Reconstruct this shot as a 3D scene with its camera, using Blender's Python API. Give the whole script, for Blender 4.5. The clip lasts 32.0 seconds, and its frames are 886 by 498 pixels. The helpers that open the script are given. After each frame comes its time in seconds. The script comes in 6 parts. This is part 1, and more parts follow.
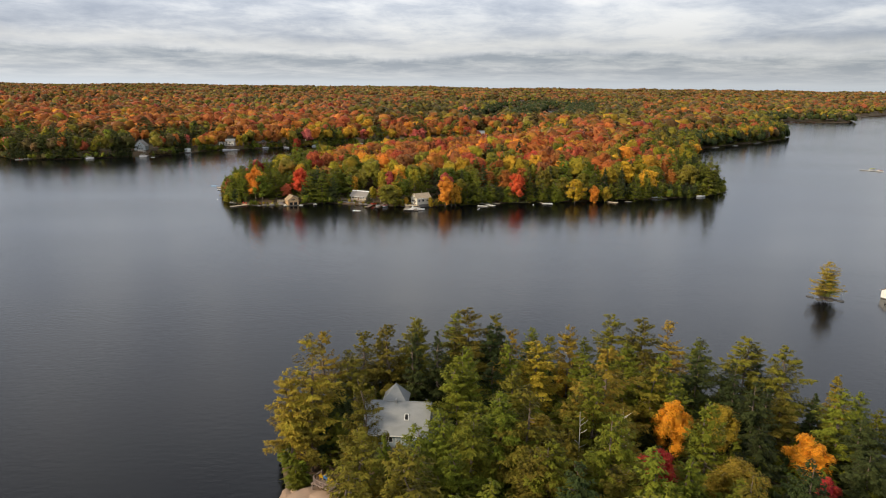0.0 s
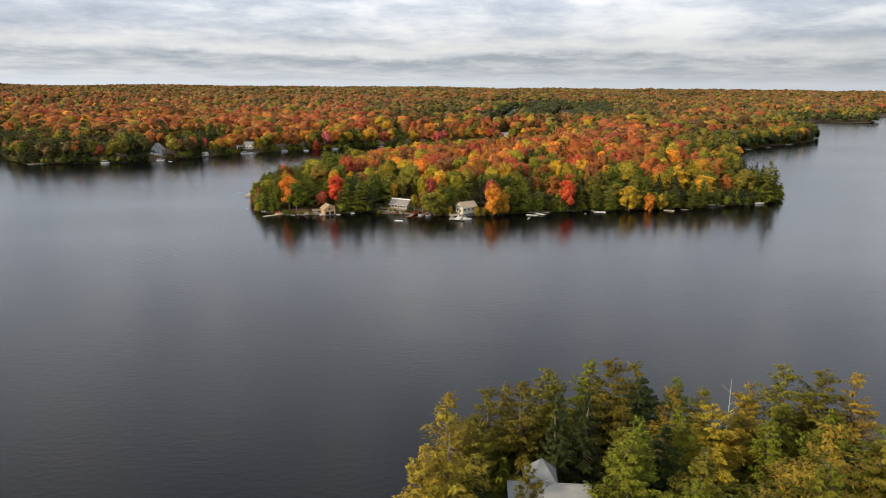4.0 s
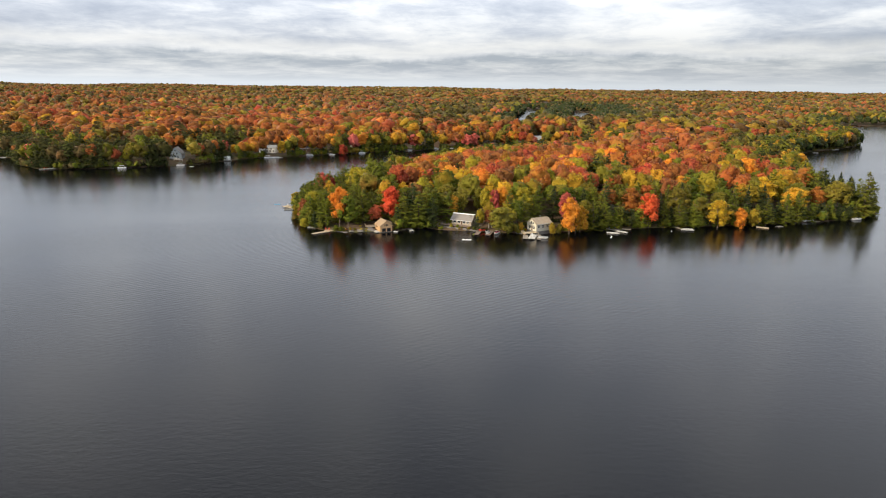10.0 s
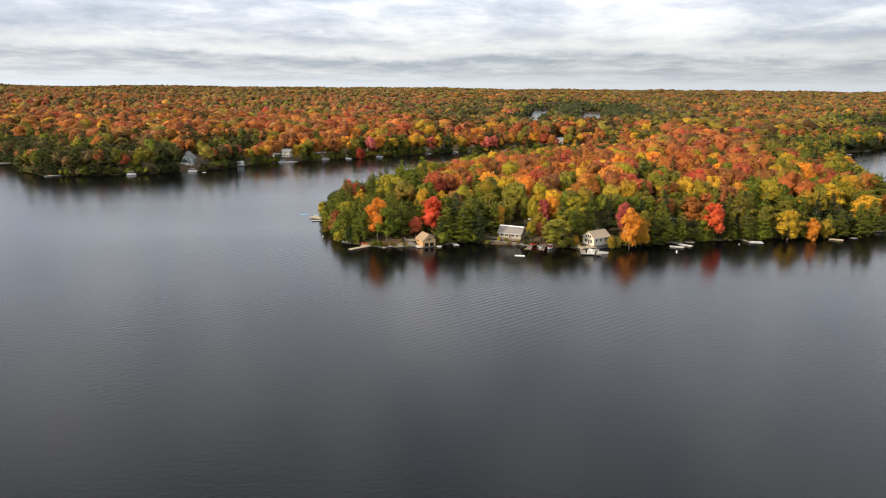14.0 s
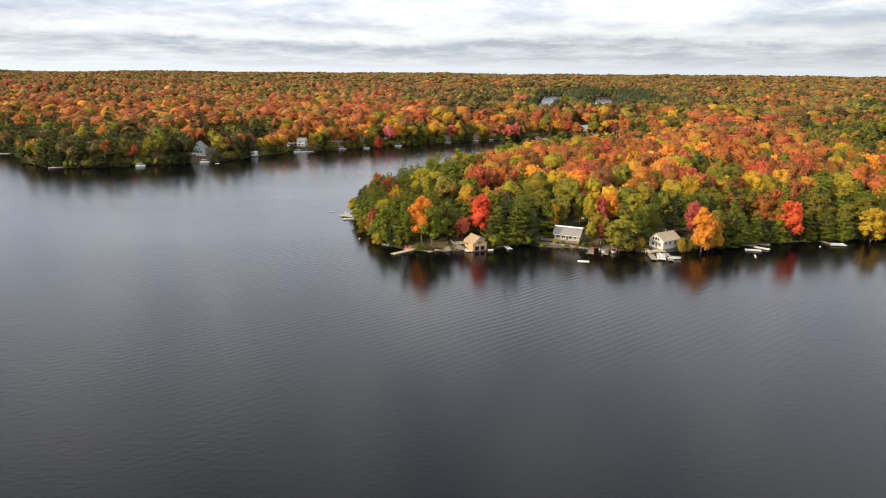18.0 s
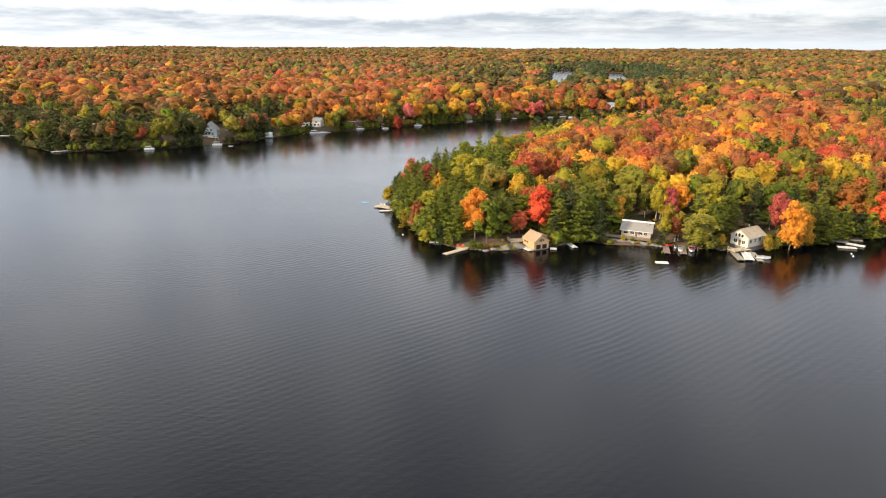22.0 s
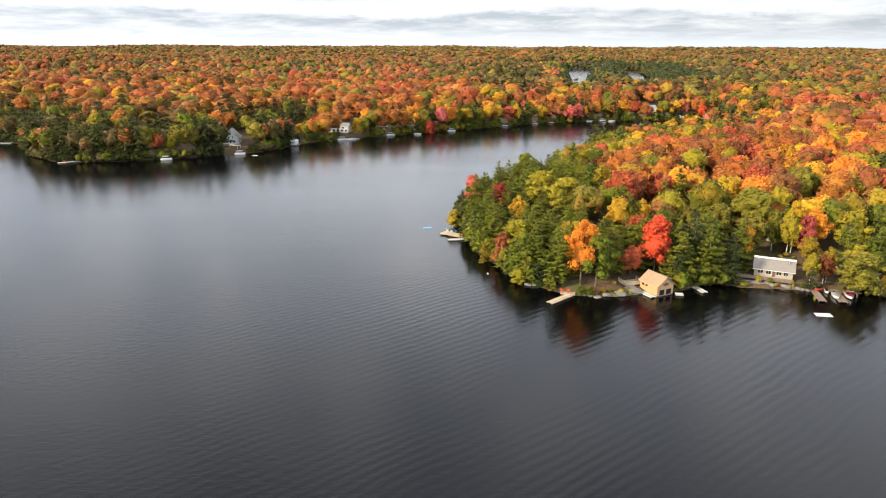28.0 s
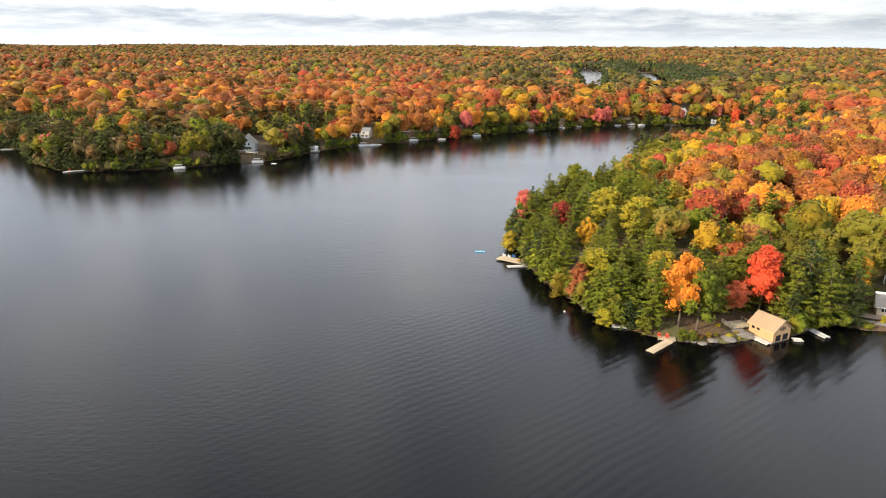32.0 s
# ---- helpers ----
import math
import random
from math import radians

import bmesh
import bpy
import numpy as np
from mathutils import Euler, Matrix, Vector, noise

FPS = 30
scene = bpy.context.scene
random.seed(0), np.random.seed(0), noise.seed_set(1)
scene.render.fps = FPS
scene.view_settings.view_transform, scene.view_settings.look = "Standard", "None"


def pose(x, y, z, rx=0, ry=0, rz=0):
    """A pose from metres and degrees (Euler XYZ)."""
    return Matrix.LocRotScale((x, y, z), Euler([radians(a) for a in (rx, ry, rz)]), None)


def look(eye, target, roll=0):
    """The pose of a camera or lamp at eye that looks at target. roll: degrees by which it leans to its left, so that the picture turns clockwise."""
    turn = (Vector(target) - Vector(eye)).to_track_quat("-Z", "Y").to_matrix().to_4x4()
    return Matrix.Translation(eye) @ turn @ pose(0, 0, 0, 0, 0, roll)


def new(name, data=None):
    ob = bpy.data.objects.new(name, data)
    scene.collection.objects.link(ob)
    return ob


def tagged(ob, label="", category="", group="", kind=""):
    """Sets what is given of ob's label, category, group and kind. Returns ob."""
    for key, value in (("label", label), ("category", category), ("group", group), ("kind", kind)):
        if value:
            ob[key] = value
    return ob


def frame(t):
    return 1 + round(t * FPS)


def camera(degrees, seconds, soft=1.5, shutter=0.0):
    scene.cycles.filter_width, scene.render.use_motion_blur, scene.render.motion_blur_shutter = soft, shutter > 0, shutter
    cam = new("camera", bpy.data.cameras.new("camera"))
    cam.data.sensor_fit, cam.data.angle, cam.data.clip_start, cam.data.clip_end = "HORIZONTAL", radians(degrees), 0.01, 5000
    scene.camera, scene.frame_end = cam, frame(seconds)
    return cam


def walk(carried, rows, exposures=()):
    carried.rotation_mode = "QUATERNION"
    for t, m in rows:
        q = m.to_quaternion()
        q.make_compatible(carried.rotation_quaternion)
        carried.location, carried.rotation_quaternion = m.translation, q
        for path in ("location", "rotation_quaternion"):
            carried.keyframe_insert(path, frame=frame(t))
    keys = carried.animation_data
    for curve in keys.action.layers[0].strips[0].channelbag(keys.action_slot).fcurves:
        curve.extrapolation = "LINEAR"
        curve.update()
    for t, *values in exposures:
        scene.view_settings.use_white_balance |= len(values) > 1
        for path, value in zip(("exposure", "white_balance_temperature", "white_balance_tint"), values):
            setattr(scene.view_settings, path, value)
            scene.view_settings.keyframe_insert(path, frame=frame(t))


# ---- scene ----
cam = camera(68, 32.0, soft=1.05)
PATH = [
    (0, (0.26, 0.26, 64.55), (0.67, 97.30, 40.38), 0.63),
    (1, (-5.50, 6.27, 64.57), (-5.24, 103.31, 40.44), 0.59),
    (2, (-11.18, 12.36, 64.59), (-11.04, 109.41, 40.47), 0.53),
    (3, (-16.80, 18.52, 64.61), (-16.74, 115.56, 40.47), 0.50),
    (3.5, (-19.58, 21.62, 64.61), (-19.55, 118.66, 40.46), 0.50),
    (5.5, (-30.54, 34.22, 64.61), (-30.58, 131.27, 40.52), 0.39),
    (6, (-33.24, 37.40, 64.61), (-33.28, 134.46, 40.52), 0.41),
    (7, (-38.59, 43.83, 64.60), (-38.64, 140.88, 40.52), 0.46),
    (8, (-43.88, 50.30, 64.59), (-43.92, 147.35, 40.48), 0.55),
    (9, (-49.11, 56.84, 64.58), (-49.14, 153.88, 40.43), 0.65),
    (10, (-54.28, 63.42, 64.57), (-54.30, 160.48, 40.49), 0.72),
    (11, (-59.40, 70.05, 64.56), (-59.40, 167.12, 40.52), 0.72),
    (12, (-64.46, 76.73, 64.54), (-64.45, 173.80, 40.51), 0.64),
    (13, (-69.48, 83.45, 64.53), (-69.45, 180.53, 40.52), 0.56),
    (14, (-74.44, 90.21, 64.51), (-74.41, 187.28, 40.49), 0.50),
    (14.5, (-76.91, 93.60, 64.51), (-76.87, 190.67, 40.46), 0.49),
    (16.5, (-86.66, 107.25, 64.50), (-86.61, 204.23, 40.08), 0.52),
    (17, (-89.08, 110.68, 64.49), (-89.03, 207.61, 39.89), 0.50),
    (17.5, (-91.48, 114.12, 64.49), (-91.43, 210.88, 39.23), 0.49),
    (18, (-93.87, 117.56, 64.49), (-93.82, 214.10, 38.41), 0.45),
    (18.5, (-96.25, 121.01, 64.50), (-96.21, 217.29, 37.45), 0.41),
    (19, (-98.62, 124.47, 64.50), (-98.59, 220.34, 36.06), 0.37),
    (19.5, (-100.99, 127.93, 64.50), (-100.96, 223.49, 35.05), 0.33),
    (20, (-103.35, 131.39, 64.51), (-103.32, 226.94, 34.99), 0.30),
    (20.5, (-105.69, 134.86, 64.52), (-105.67, 230.41, 35.02), 0.28),
    (21, (-108.03, 138.34, 64.53), (-108.02, 233.89, 35.04), 0.27),
    (22, (-112.69, 145.29, 64.55), (-112.69, 240.83, 35.03), 0.26),
    (23, (-117.31, 152.26, 64.59), (-117.33, 247.78, 35.02), 0.25),
    (24, (-121.91, 159.23, 64.63), (-121.94, 254.75, 35.04), 0.22),
    (25, (-126.48, 166.21, 64.68), (-126.53, 261.71, 35.03), 0.20),
    (25.5, (-128.76, 169.69, 64.71), (-128.82, 265.19, 35.04), 0.19),
    (27.5, (-137.82, 183.65, 64.85), (-137.91, 279.13, 35.14), 0.22),
    (28, (-140.07, 187.13, 64.90), (-140.17, 282.61, 35.17), 0.22),
    (29, (-144.56, 194.09, 64.99), (-144.68, 289.57, 35.25), 0.22),
    (30, (-149.04, 201.04, 65.10), (-149.17, 296.51, 35.34), 0.23),
    (31, (-153.50, 207.98, 65.22), (-153.65, 303.43, 35.40), 0.26),
    (32, (-157.95, 214.90, 65.36), (-158.12, 310.36, 35.56), 0.28),
]
EXPOSURES = [(0, -0.38), (6, -0.2), (13, -0.08), (17, -0.03), (19.5, 0.27), (28, 0.36), (32, 0.37)]
walk(cam, [(t, look(eye, target, roll)) for t, eye, target, roll in PATH], EXPOSURES)

# ---- sky and sun ----
SUN_AZ, SUN_EL = radians(243), radians(27)      # azimuth from north (+y) clockwise
sun_dir = Vector((math.sin(SUN_AZ) * math.cos(SUN_EL), math.cos(SUN_AZ) * math.cos(SUN_EL), math.sin(SUN_EL)))
sun = new("sun", bpy.data.lights.new("sun", "SUN"))
sun.data.energy, sun.data.angle, sun.data.color = 5.0, radians(5), (1.0, 0.84, 0.62)
sun.matrix_world = look(sun_dir * 100, (0, 0, 0))

world = bpy.data.worlds.new("sky")
scene.world = world
world.use_nodes = True


def node(tree, kind, **values):
    n = tree.nodes.new(kind)
    for key, value in values.items():
        n.inputs[key].default_value = value
    return n


def maths(tree, op, a, b=None, c=None, clamp=False):
    n = tree.nodes.new("ShaderNodeMath")
    n.operation, n.use_clamp = op, clamp
    for i, v in enumerate((a, b, c)):
        if v is None:
            continue
        if isinstance(v, (int, float)):
            n.inputs[i].default_value = v
        else:
            tree.links.new(v, n.inputs[i])
    return n.outputs[0]


def ramp(tree, fac, stops, mode="LINEAR"):
    n = tree.nodes.new("ShaderNodeValToRGB")
    n.color_ramp.interpolation = mode
    el = n.color_ramp.elements
    while len(el) < len(stops):
        el.new(0.5)
    for e, (p, c) in zip(el, stops):
        e.position, e.color = p, (*c, 1)
    tree.links.new(fac, n.inputs[0])
    return n.outputs[0]


def mix(tree, fac, a, b, mode="MIX"):
    n = tree.nodes.new("ShaderNodeMix")
    n.data_type, n.blend_type = "RGBA", mode
    for sock, v in ((n.inputs[0], fac), (n.inputs[6], a), (n.inputs[7], b)):
        if isinstance(v, (int, float)):
            sock.default_value = v
        elif isinstance(v, tuple):
            sock.default_value = (*v, 1)
        else:
            tree.links.new(v, sock)
    return n.outputs[2]


def build_sky():
    tr = world.node_tree
    tr.nodes.clear()
    ln = tr.links
    co = tr.nodes.new("ShaderNodeTexCoord")
    sep = tr.nodes.new("ShaderNodeSeparateXYZ")
    ln.new(co.outputs["Generated"], sep.inputs[0])
    x, y, z = sep.outputs
    h = maths(tr, "LOGARITHM", maths(tr, "ADD", maths(tr, "MAXIMUM", z, 0.0), 0.045), 2.718)

    def cloud(wide, high, off, detail, rough):
        com = tr.nodes.new("ShaderNodeCombineXYZ")
        ln.new(maths(tr, "MULTIPLY_ADD", x, wide, off), com.inputs[0])
        ln.new(maths(tr, "MULTIPLY_ADD", y, wide, off * 0.37), com.inputs[1])
        ln.new(maths(tr, "MULTIPLY", h, high), com.inputs[2])
        n = node(tr, "ShaderNodeTexNoise", Scale=1.0, Detail=detail, Roughness=rough, Distortion=0.25)
        ln.new(com.outputs[0], n.inputs["Vector"])
        return n.outputs["Fac"]

    big = cloud(3.6, 2.2, 3.3, 7.0, 0.58)
    fine = cloud(11.0, 6.0, 9.1, 7.0, 0.62)
    dens = maths(tr, "ADD", maths(tr, "MULTIPLY", big, 0.56), maths(tr, "MULTIPLY", fine, 0.44))
    col = ramp(tr, dens, [(0.37, (0.97, 0.97, 0.97)), (0.45, (0.815, 0.838, 0.878)), (0.53, (0.61, 0.65, 0.73)), (0.63, (0.455, 0.50, 0.595))])
    low = ramp(tr, z, [(0.0, (0.76, 0.82, 0.88)), (0.03, (0.80, 0.83, 0.85)), (0.10, (0.75, 0.77, 0.79))])
    near = ramp(tr, z, [(0.0, (1, 1, 1)), (0.018, (0.5, 0.5, 0.5)), (0.06, (0, 0, 0))])
    col = mix(tr, near, col, low)
    # a long bank of cloud low over the horizon, with a lumpy upper edge
    edge = cloud(7.0, 0.4, 5.7, 6.0, 0.6)
    swell = cloud(1.3, 0.1, 2.2, 2.0, 0.5)
    crest = maths(tr, "ADD", maths(tr, "MULTIPLY_ADD", edge, 0.045, 0.002), maths(tr, "MULTIPLY", swell, 0.042))
    inside = maths(tr, "MULTIPLY", maths(tr, "SUBTRACT", crest, z), 170.0, clamp=True)
    above = maths(tr, "MULTIPLY", maths(tr, "SUBTRACT", z, 0.003), 38.0, clamp=True)
    body = ramp(tr, fine, [(0.35, (0.74, 0.765, 0.79)), (0.6, (0.42, 0.47, 0.54))])
    glow = maths(tr, "SUBTRACT", 1.0, maths(tr, "MULTIPLY", maths(tr, "ABSOLUTE", maths(tr, "SUBTRACT", maths(tr, "SUBTRACT", z, crest), 0.008)), 70.0), clamp=True)
    col = mix(tr, maths(tr, "MULTIPLY", glow, 0.55), col, (0.99, 0.98, 0.95))
    col = mix(tr, maths(tr, "MULTIPLY", maths(tr, "MULTIPLY", inside, above), 0.95), col, body)
    clouds = node(tr, "ShaderNodeBackground", Strength=1.0)
    ln.new(col, clouds.inputs[0])
    lift = ramp(tr, z, [(0.06, (0.41, 0.41, 0.41)), (0.13, (0.57, 0.57, 0.57)), (0.19, (0.86, 0.86, 0.86)), (0.42, (0.81, 0.81, 0.81)), (0.75, (0.46, 0.46, 0.46))])
    toward_sun = maths(tr, "MULTIPLY_ADD", x, maths(tr, "MULTIPLY_ADD", maths(tr, "MAXIMUM", z, 0.0), 1.0, -0.22), 1.0)
    sides = maths(tr, "MULTIPLY_ADD", maths(tr, "MULTIPLY", maths(tr, "MULTIPLY", x, x), maths(tr, "MAXIMUM", z, 0.0)), -1.2, 1.0)
    toward_sun = maths(tr, "MULTIPLY", toward_sun, maths(tr, "MAXIMUM", sides, 0.5))
    ln.new(maths(tr, "MULTIPLY", maths(tr, "MULTIPLY", lift, 2.72), toward_sun), clouds.inputs[1])
    blue = tr.nodes.new("ShaderNodeTexSky")
    blue.sky_type, blue.sun_disc = "NISHITA", False
    blue.sun_elevation, blue.sun_rotation = SUN_EL, SUN_AZ
    clear = node(tr, "ShaderNodeBackground", Strength=0.1)
    ln.new(blue.outputs[0], clear.inputs[0])
    ms = tr.nodes.new("ShaderNodeMixShader")
    ms.inputs[0].default_value = 0.12
    ln.new(clouds.outputs[0], ms.inputs[1])
    ln.new(clear.outputs[0], ms.inputs[2])
    out = tr.nodes.new("ShaderNodeOutputWorld")
    ln.new(ms.outputs[0], out.inputs[0])


build_sky()


# ---- materials ----
def material(name):
    m = bpy.data.materials.new(name)
    m.use_nodes = True
    return m, m.node_tree, m.node_tree.nodes["Principled BSDF"]


def coords(tree, scale=(1, 1, 1)):
    co = tree.nodes.new("ShaderNodeTexCoord")
    mp = tree.nodes.new("ShaderNodeMapping")
    mp.inputs["Scale"].default_value = scale
    tree.links.new(co.outputs["Object"], mp.inputs[0])
    return mp.outputs[0]


def noise_fac(tree, vec, scale, detail=4.0, rough=0.55, distortion=0.0):
    n = node(tree, "ShaderNodeTexNoise", Scale=scale, Detail=detail, Roughness=rough, Distortion=distortion)
    tree.links.new(vec, n.inputs["Vector"])
    return n.outputs["Fac"]


def bump(tree, height, strength, distance, bsdf, base=None):
    b = node(tree, "ShaderNodeBump", Strength=strength, Distance=distance)
    tree.links.new(height, b.inputs["Height"])
    if base is not None:
        tree.links.new(base, b.inputs["Normal"])
    if bsdf is not None:
        tree.links.new(b.outputs[0], bsdf.inputs["Normal"])
    return b.outputs[0]


def surface(name, color, rough=0.7, vary=0.25, grain=6.0, stretch=(1, 1, 1), relief=0.01, metal=0.0, stain=(0.5, 0.45, 0.4)):
    """A worn surface: two scales of tone, a stain tint and a fine relief."""
    m, tr, b = material(name)
    vec = coords(tr, stretch)
    fine, wide = noise_fac(tr, vec, grain, 6.0), noise_fac(tr, vec, grain * 0.13, 3.0)
    rnd = tr.nodes.new("ShaderNodeObjectInfo").outputs["Random"]
    dark = tuple(c * (1 - vary) for c in color)
    lite = tuple(min(1.0, c * (1 + vary * 0.7)) for c in color)
    col = mix(tr, fine, dark, lite)
    st = ramp(tr, wide, [(0.45, (0, 0, 0)), (0.75, (0.55, 0.55, 0.55))])
    col = mix(tr, st, col, tuple(c * s for c, s in zip(color, stain)))
    val = maths(tr, "MULTIPLY_ADD", rnd, 0.24, 0.88)
    hs = tr.nodes.new("ShaderNodeHueSaturation")
    tr.links.new(val, hs.inputs["Value"])
    tr.links.new(col, hs.inputs["Color"])
    tr.links.new(hs.outputs[0], b.inputs["Base Color"])
    b.inputs["Roughness"].default_value, b.inputs["Metallic"].default_value = rough, metal
    bump(tr, fine, 0.5, relief, b)
    return m


def leaf_material(name, color=None, hue=0.03, value=0.5, thin=0.22, spread=0.5):
    """Leaves: diffuse with light passing through; tint from the tree's own colour, leaf clumps vary one by one."""
    m, tr, b = material(name)
    tr.nodes.remove(b)
    geo = tr.nodes.new("ShaderNodeNewGeometry")
    if color is None:
        at = tr.nodes.new("ShaderNodeAttribute")
        at.attribute_name = "tint"
        col = at.outputs["Color"]
        rnd = None
    else:
        rgb = tr.nodes.new("ShaderNodeRGB")
        rgb.outputs[0].default_value = (*color, 1)
        col = rgb.outputs[0]
        rnd = tr.nodes.new("ShaderNodeObjectInfo").outputs["Random"]
    hs = tr.nodes.new("ShaderNodeHueSaturation")
    isl = geo.outputs["Random Per Island"]
    v = maths(tr, "MULTIPLY_ADD", isl, value, 1 - value / 2)
    hshift = maths(tr, "MULTIPLY_ADD", maths(tr, "FRACT", maths(tr, "MULTIPLY", isl, 7.31)), hue, 0.5 - hue / 2)
    if rnd is not None:
        v = maths(tr, "MULTIPLY", v, maths(tr, "MULTIPLY_ADD", rnd, spread, 1 - spread / 2))
        hshift = maths(tr, "ADD", hshift, maths(tr, "MULTIPLY_ADD", maths(tr, "FRACT", maths(tr, "MULTIPLY", rnd, 5.77)), hue, -hue / 2))
    tr.links.new(hshift, hs.inputs["Hue"])
    tr.links.new(col, hs.inputs["Color"])
    if color is None:
        vec = coords(tr)
        clump = noise_fac(tr, vec, 0.9, 3.0, 0.7)
        v = maths(tr, "MULTIPLY", v, maths(tr, "MULTIPLY_ADD", clump, 0.6, 0.72))
    tr.links.new(v, hs.inputs["Value"])
    dif, trn = tr.nodes.new("ShaderNodeBsdfDiffuse"), tr.nodes.new("ShaderNodeBsdfTranslucent")
    if color is None:
        nb = bump(tr, clump, 0.6, 0.5, None)
        tr.links.new(nb, dif.inputs["Normal"])
    ms = tr.nodes.new("ShaderNodeMixShader")
    ms.inputs[0].default_value = thin
    for s in (dif, trn):
        tr.links.new(hs.outputs[0], s.inputs["Color"])
    tr.links.new(dif.outputs[0], ms.inputs[1])
    tr.links.new(trn.outputs[0], ms.inputs[2])
    fr = node(tr, "ShaderNodeFresnel", IOR=1.38)
    gl = node(tr, "ShaderNodeBsdfGlossy", Roughness=0.85)
    top = tr.nodes.new("ShaderNodeMixShader")
    tr.links.new(maths(tr, "MULTIPLY", fr.outputs[0], 0.13), top.inputs[0])
    tr.links.new(ms.outputs[0], top.inputs[1])
    tr.links.new(gl.outputs[0], top.inputs[2])
    tr.links.new(top.outputs[0], tr.nodes["Material Output"].inputs["Surface"])
    return m


def water_material():
    m, tr, b = material("lake_water")
    vec = coords(tr)
    b.inputs["Base Color"].default_value = (0.0014, 0.0014, 0.0022, 1)
    b.inputs["IOR"].default_value, b.inputs["Specular IOR Level"].default_value = 1.33, 0.46
    calm = noise_fac(tr, coords(tr, (0.35, 1.0, 1.0)), 0.012, 3.0, 0.6, 0.6)
    wind = ramp(tr, calm, [(0.36, (0.25, 0.25, 0.25)), (0.62, (1, 1, 1))])
    tr.links.new(maths(tr, "MULTIPLY_ADD", calm, 0.07, 0.125), b.inputs["Roughness"])
    chop = noise_fac(tr, coords(tr, (0.9, 1.5, 1.0)), 0.55, 4.0, 0.6, 0.4)
    w = tr.nodes.new("ShaderNodeTexWave")
    mp = tr.nodes.new("ShaderNodeMapping")
    mp.inputs["Rotation"].default_value = (0, 0, radians(52))
    tr.links.new(vec, mp.inputs[0])
    tr.links.new(mp.outputs[0], w.inputs["Vector"])
    for key, value in (("Scale", 0.15), ("Distortion", 5.0), ("Detail", 2.0), ("Detail Scale", 0.3)):
        w.inputs[key].default_value = value
    sep = tr.nodes.new("ShaderNodeSeparateXYZ")
    tr.links.new(vec, sep.inputs[0])
    fetch = tr.nodes.new("ShaderNodeMapRange")
    for key, value in (("From Min", 170.0), ("From Max", 290.0), ("To Min", 0.05), ("To Max", 0.29)):
        fetch.inputs[key].default_value = value
    tr.links.new(sep.outputs[1], fetch.inputs["Value"])
    lee = tr.nodes.new("ShaderNodeMapRange")
    for key, value in (("From Min", 365.0), ("From Max", 460.0), ("To Min", 1.0), ("To Max", 0.1)):
        lee.inputs[key].default_value = value
    tr.links.new(sep.outputs[1], lee.inputs["Value"])
    west = tr.nodes.new("ShaderNodeMapRange")
    for key, value in (("From Min", -20.0), ("From Max", 60.0), ("To Min", 1.0), ("To Max", 0.2)):
        west.inputs[key].default_value = value
    tr.links.new(sep.outputs[0], west.inputs["Value"])
    train = maths(tr, "MULTIPLY", maths(tr, "MULTIPLY", fetch.outputs[0], lee.outputs[0]), west.outputs[0])
    off = tr.nodes.new("ShaderNodeVectorMath")
    off.operation = "DISTANCE"
    off.inputs[1].default_value = (-80.0, 305.0, 0.0)
    tr.links.new(vec, off.inputs[0])
    train = maths(tr, "MULTIPLY", train, maths(tr, "SUBTRACT", 1.7, maths(tr, "MULTIPLY", off.outputs["Value"], 0.011)))
    train = maths(tr, "MAXIMUM", train, maths(tr, "MULTIPLY", fetch.outputs[0], 0.12))
    cove = tr.nodes.new("ShaderNodeVectorMath")
    cove.operation = "DISTANCE"
    cove.inputs[1].default_value = (-88.0, 352.0, 0.0)
    tr.links.new(vec, cove.inputs[0])
    still = tr.nodes.new("ShaderNodeMapRange")
    for key, value in (("From Min", 15.0), ("From Max", 75.0), ("To Min", 0.85), ("To Max", 1.0)):
        still.inputs[key].default_value = value
    tr.links.new(cove.outputs["Value"], still.inputs["Value"])
    wind = maths(tr, "MULTIPLY", wind, still.outputs[0])
    height = maths(tr, "MULTIPLY", maths(tr, "MULTIPLY_ADD", w.outputs["Fac"], train, maths(tr, "MULTIPLY", chop, maths(tr, "MULTIPLY_ADD", train, -0.9, 0.95))), wind)
    bump(tr, height, 0.6, 0.1, b)
    return m


def ground_material():
    m, tr, b = material("forest_floor")
    vec = coords(tr)
    fine, wide = noise_fac(tr, vec, 1.8, 6.0, 0.65), noise_fac(tr, vec, 0.12, 4.0)
    litter = ramp(tr, fine, [(0.3, (0.04, 0.026, 0.015)), (0.5, (0.11, 0.068, 0.034)), (0.72, (0.19, 0.115, 0.055))])
    grass = ramp(tr, fine, [(0.3, (0.05, 0.06, 0.02)), (0.7, (0.16, 0.16, 0.05))])
    col = mix(tr, ramp(tr, wide, [(0.5, (0, 0, 0)), (0.62, (0.8, 0.8, 0.8))]), litter, grass)
    tr.links.new(col, b.inputs["Base Color"])
    b.inputs["Roughness"].default_value = 0.95
    bump(tr, fine, 0.8, 0.15, b)
    return m


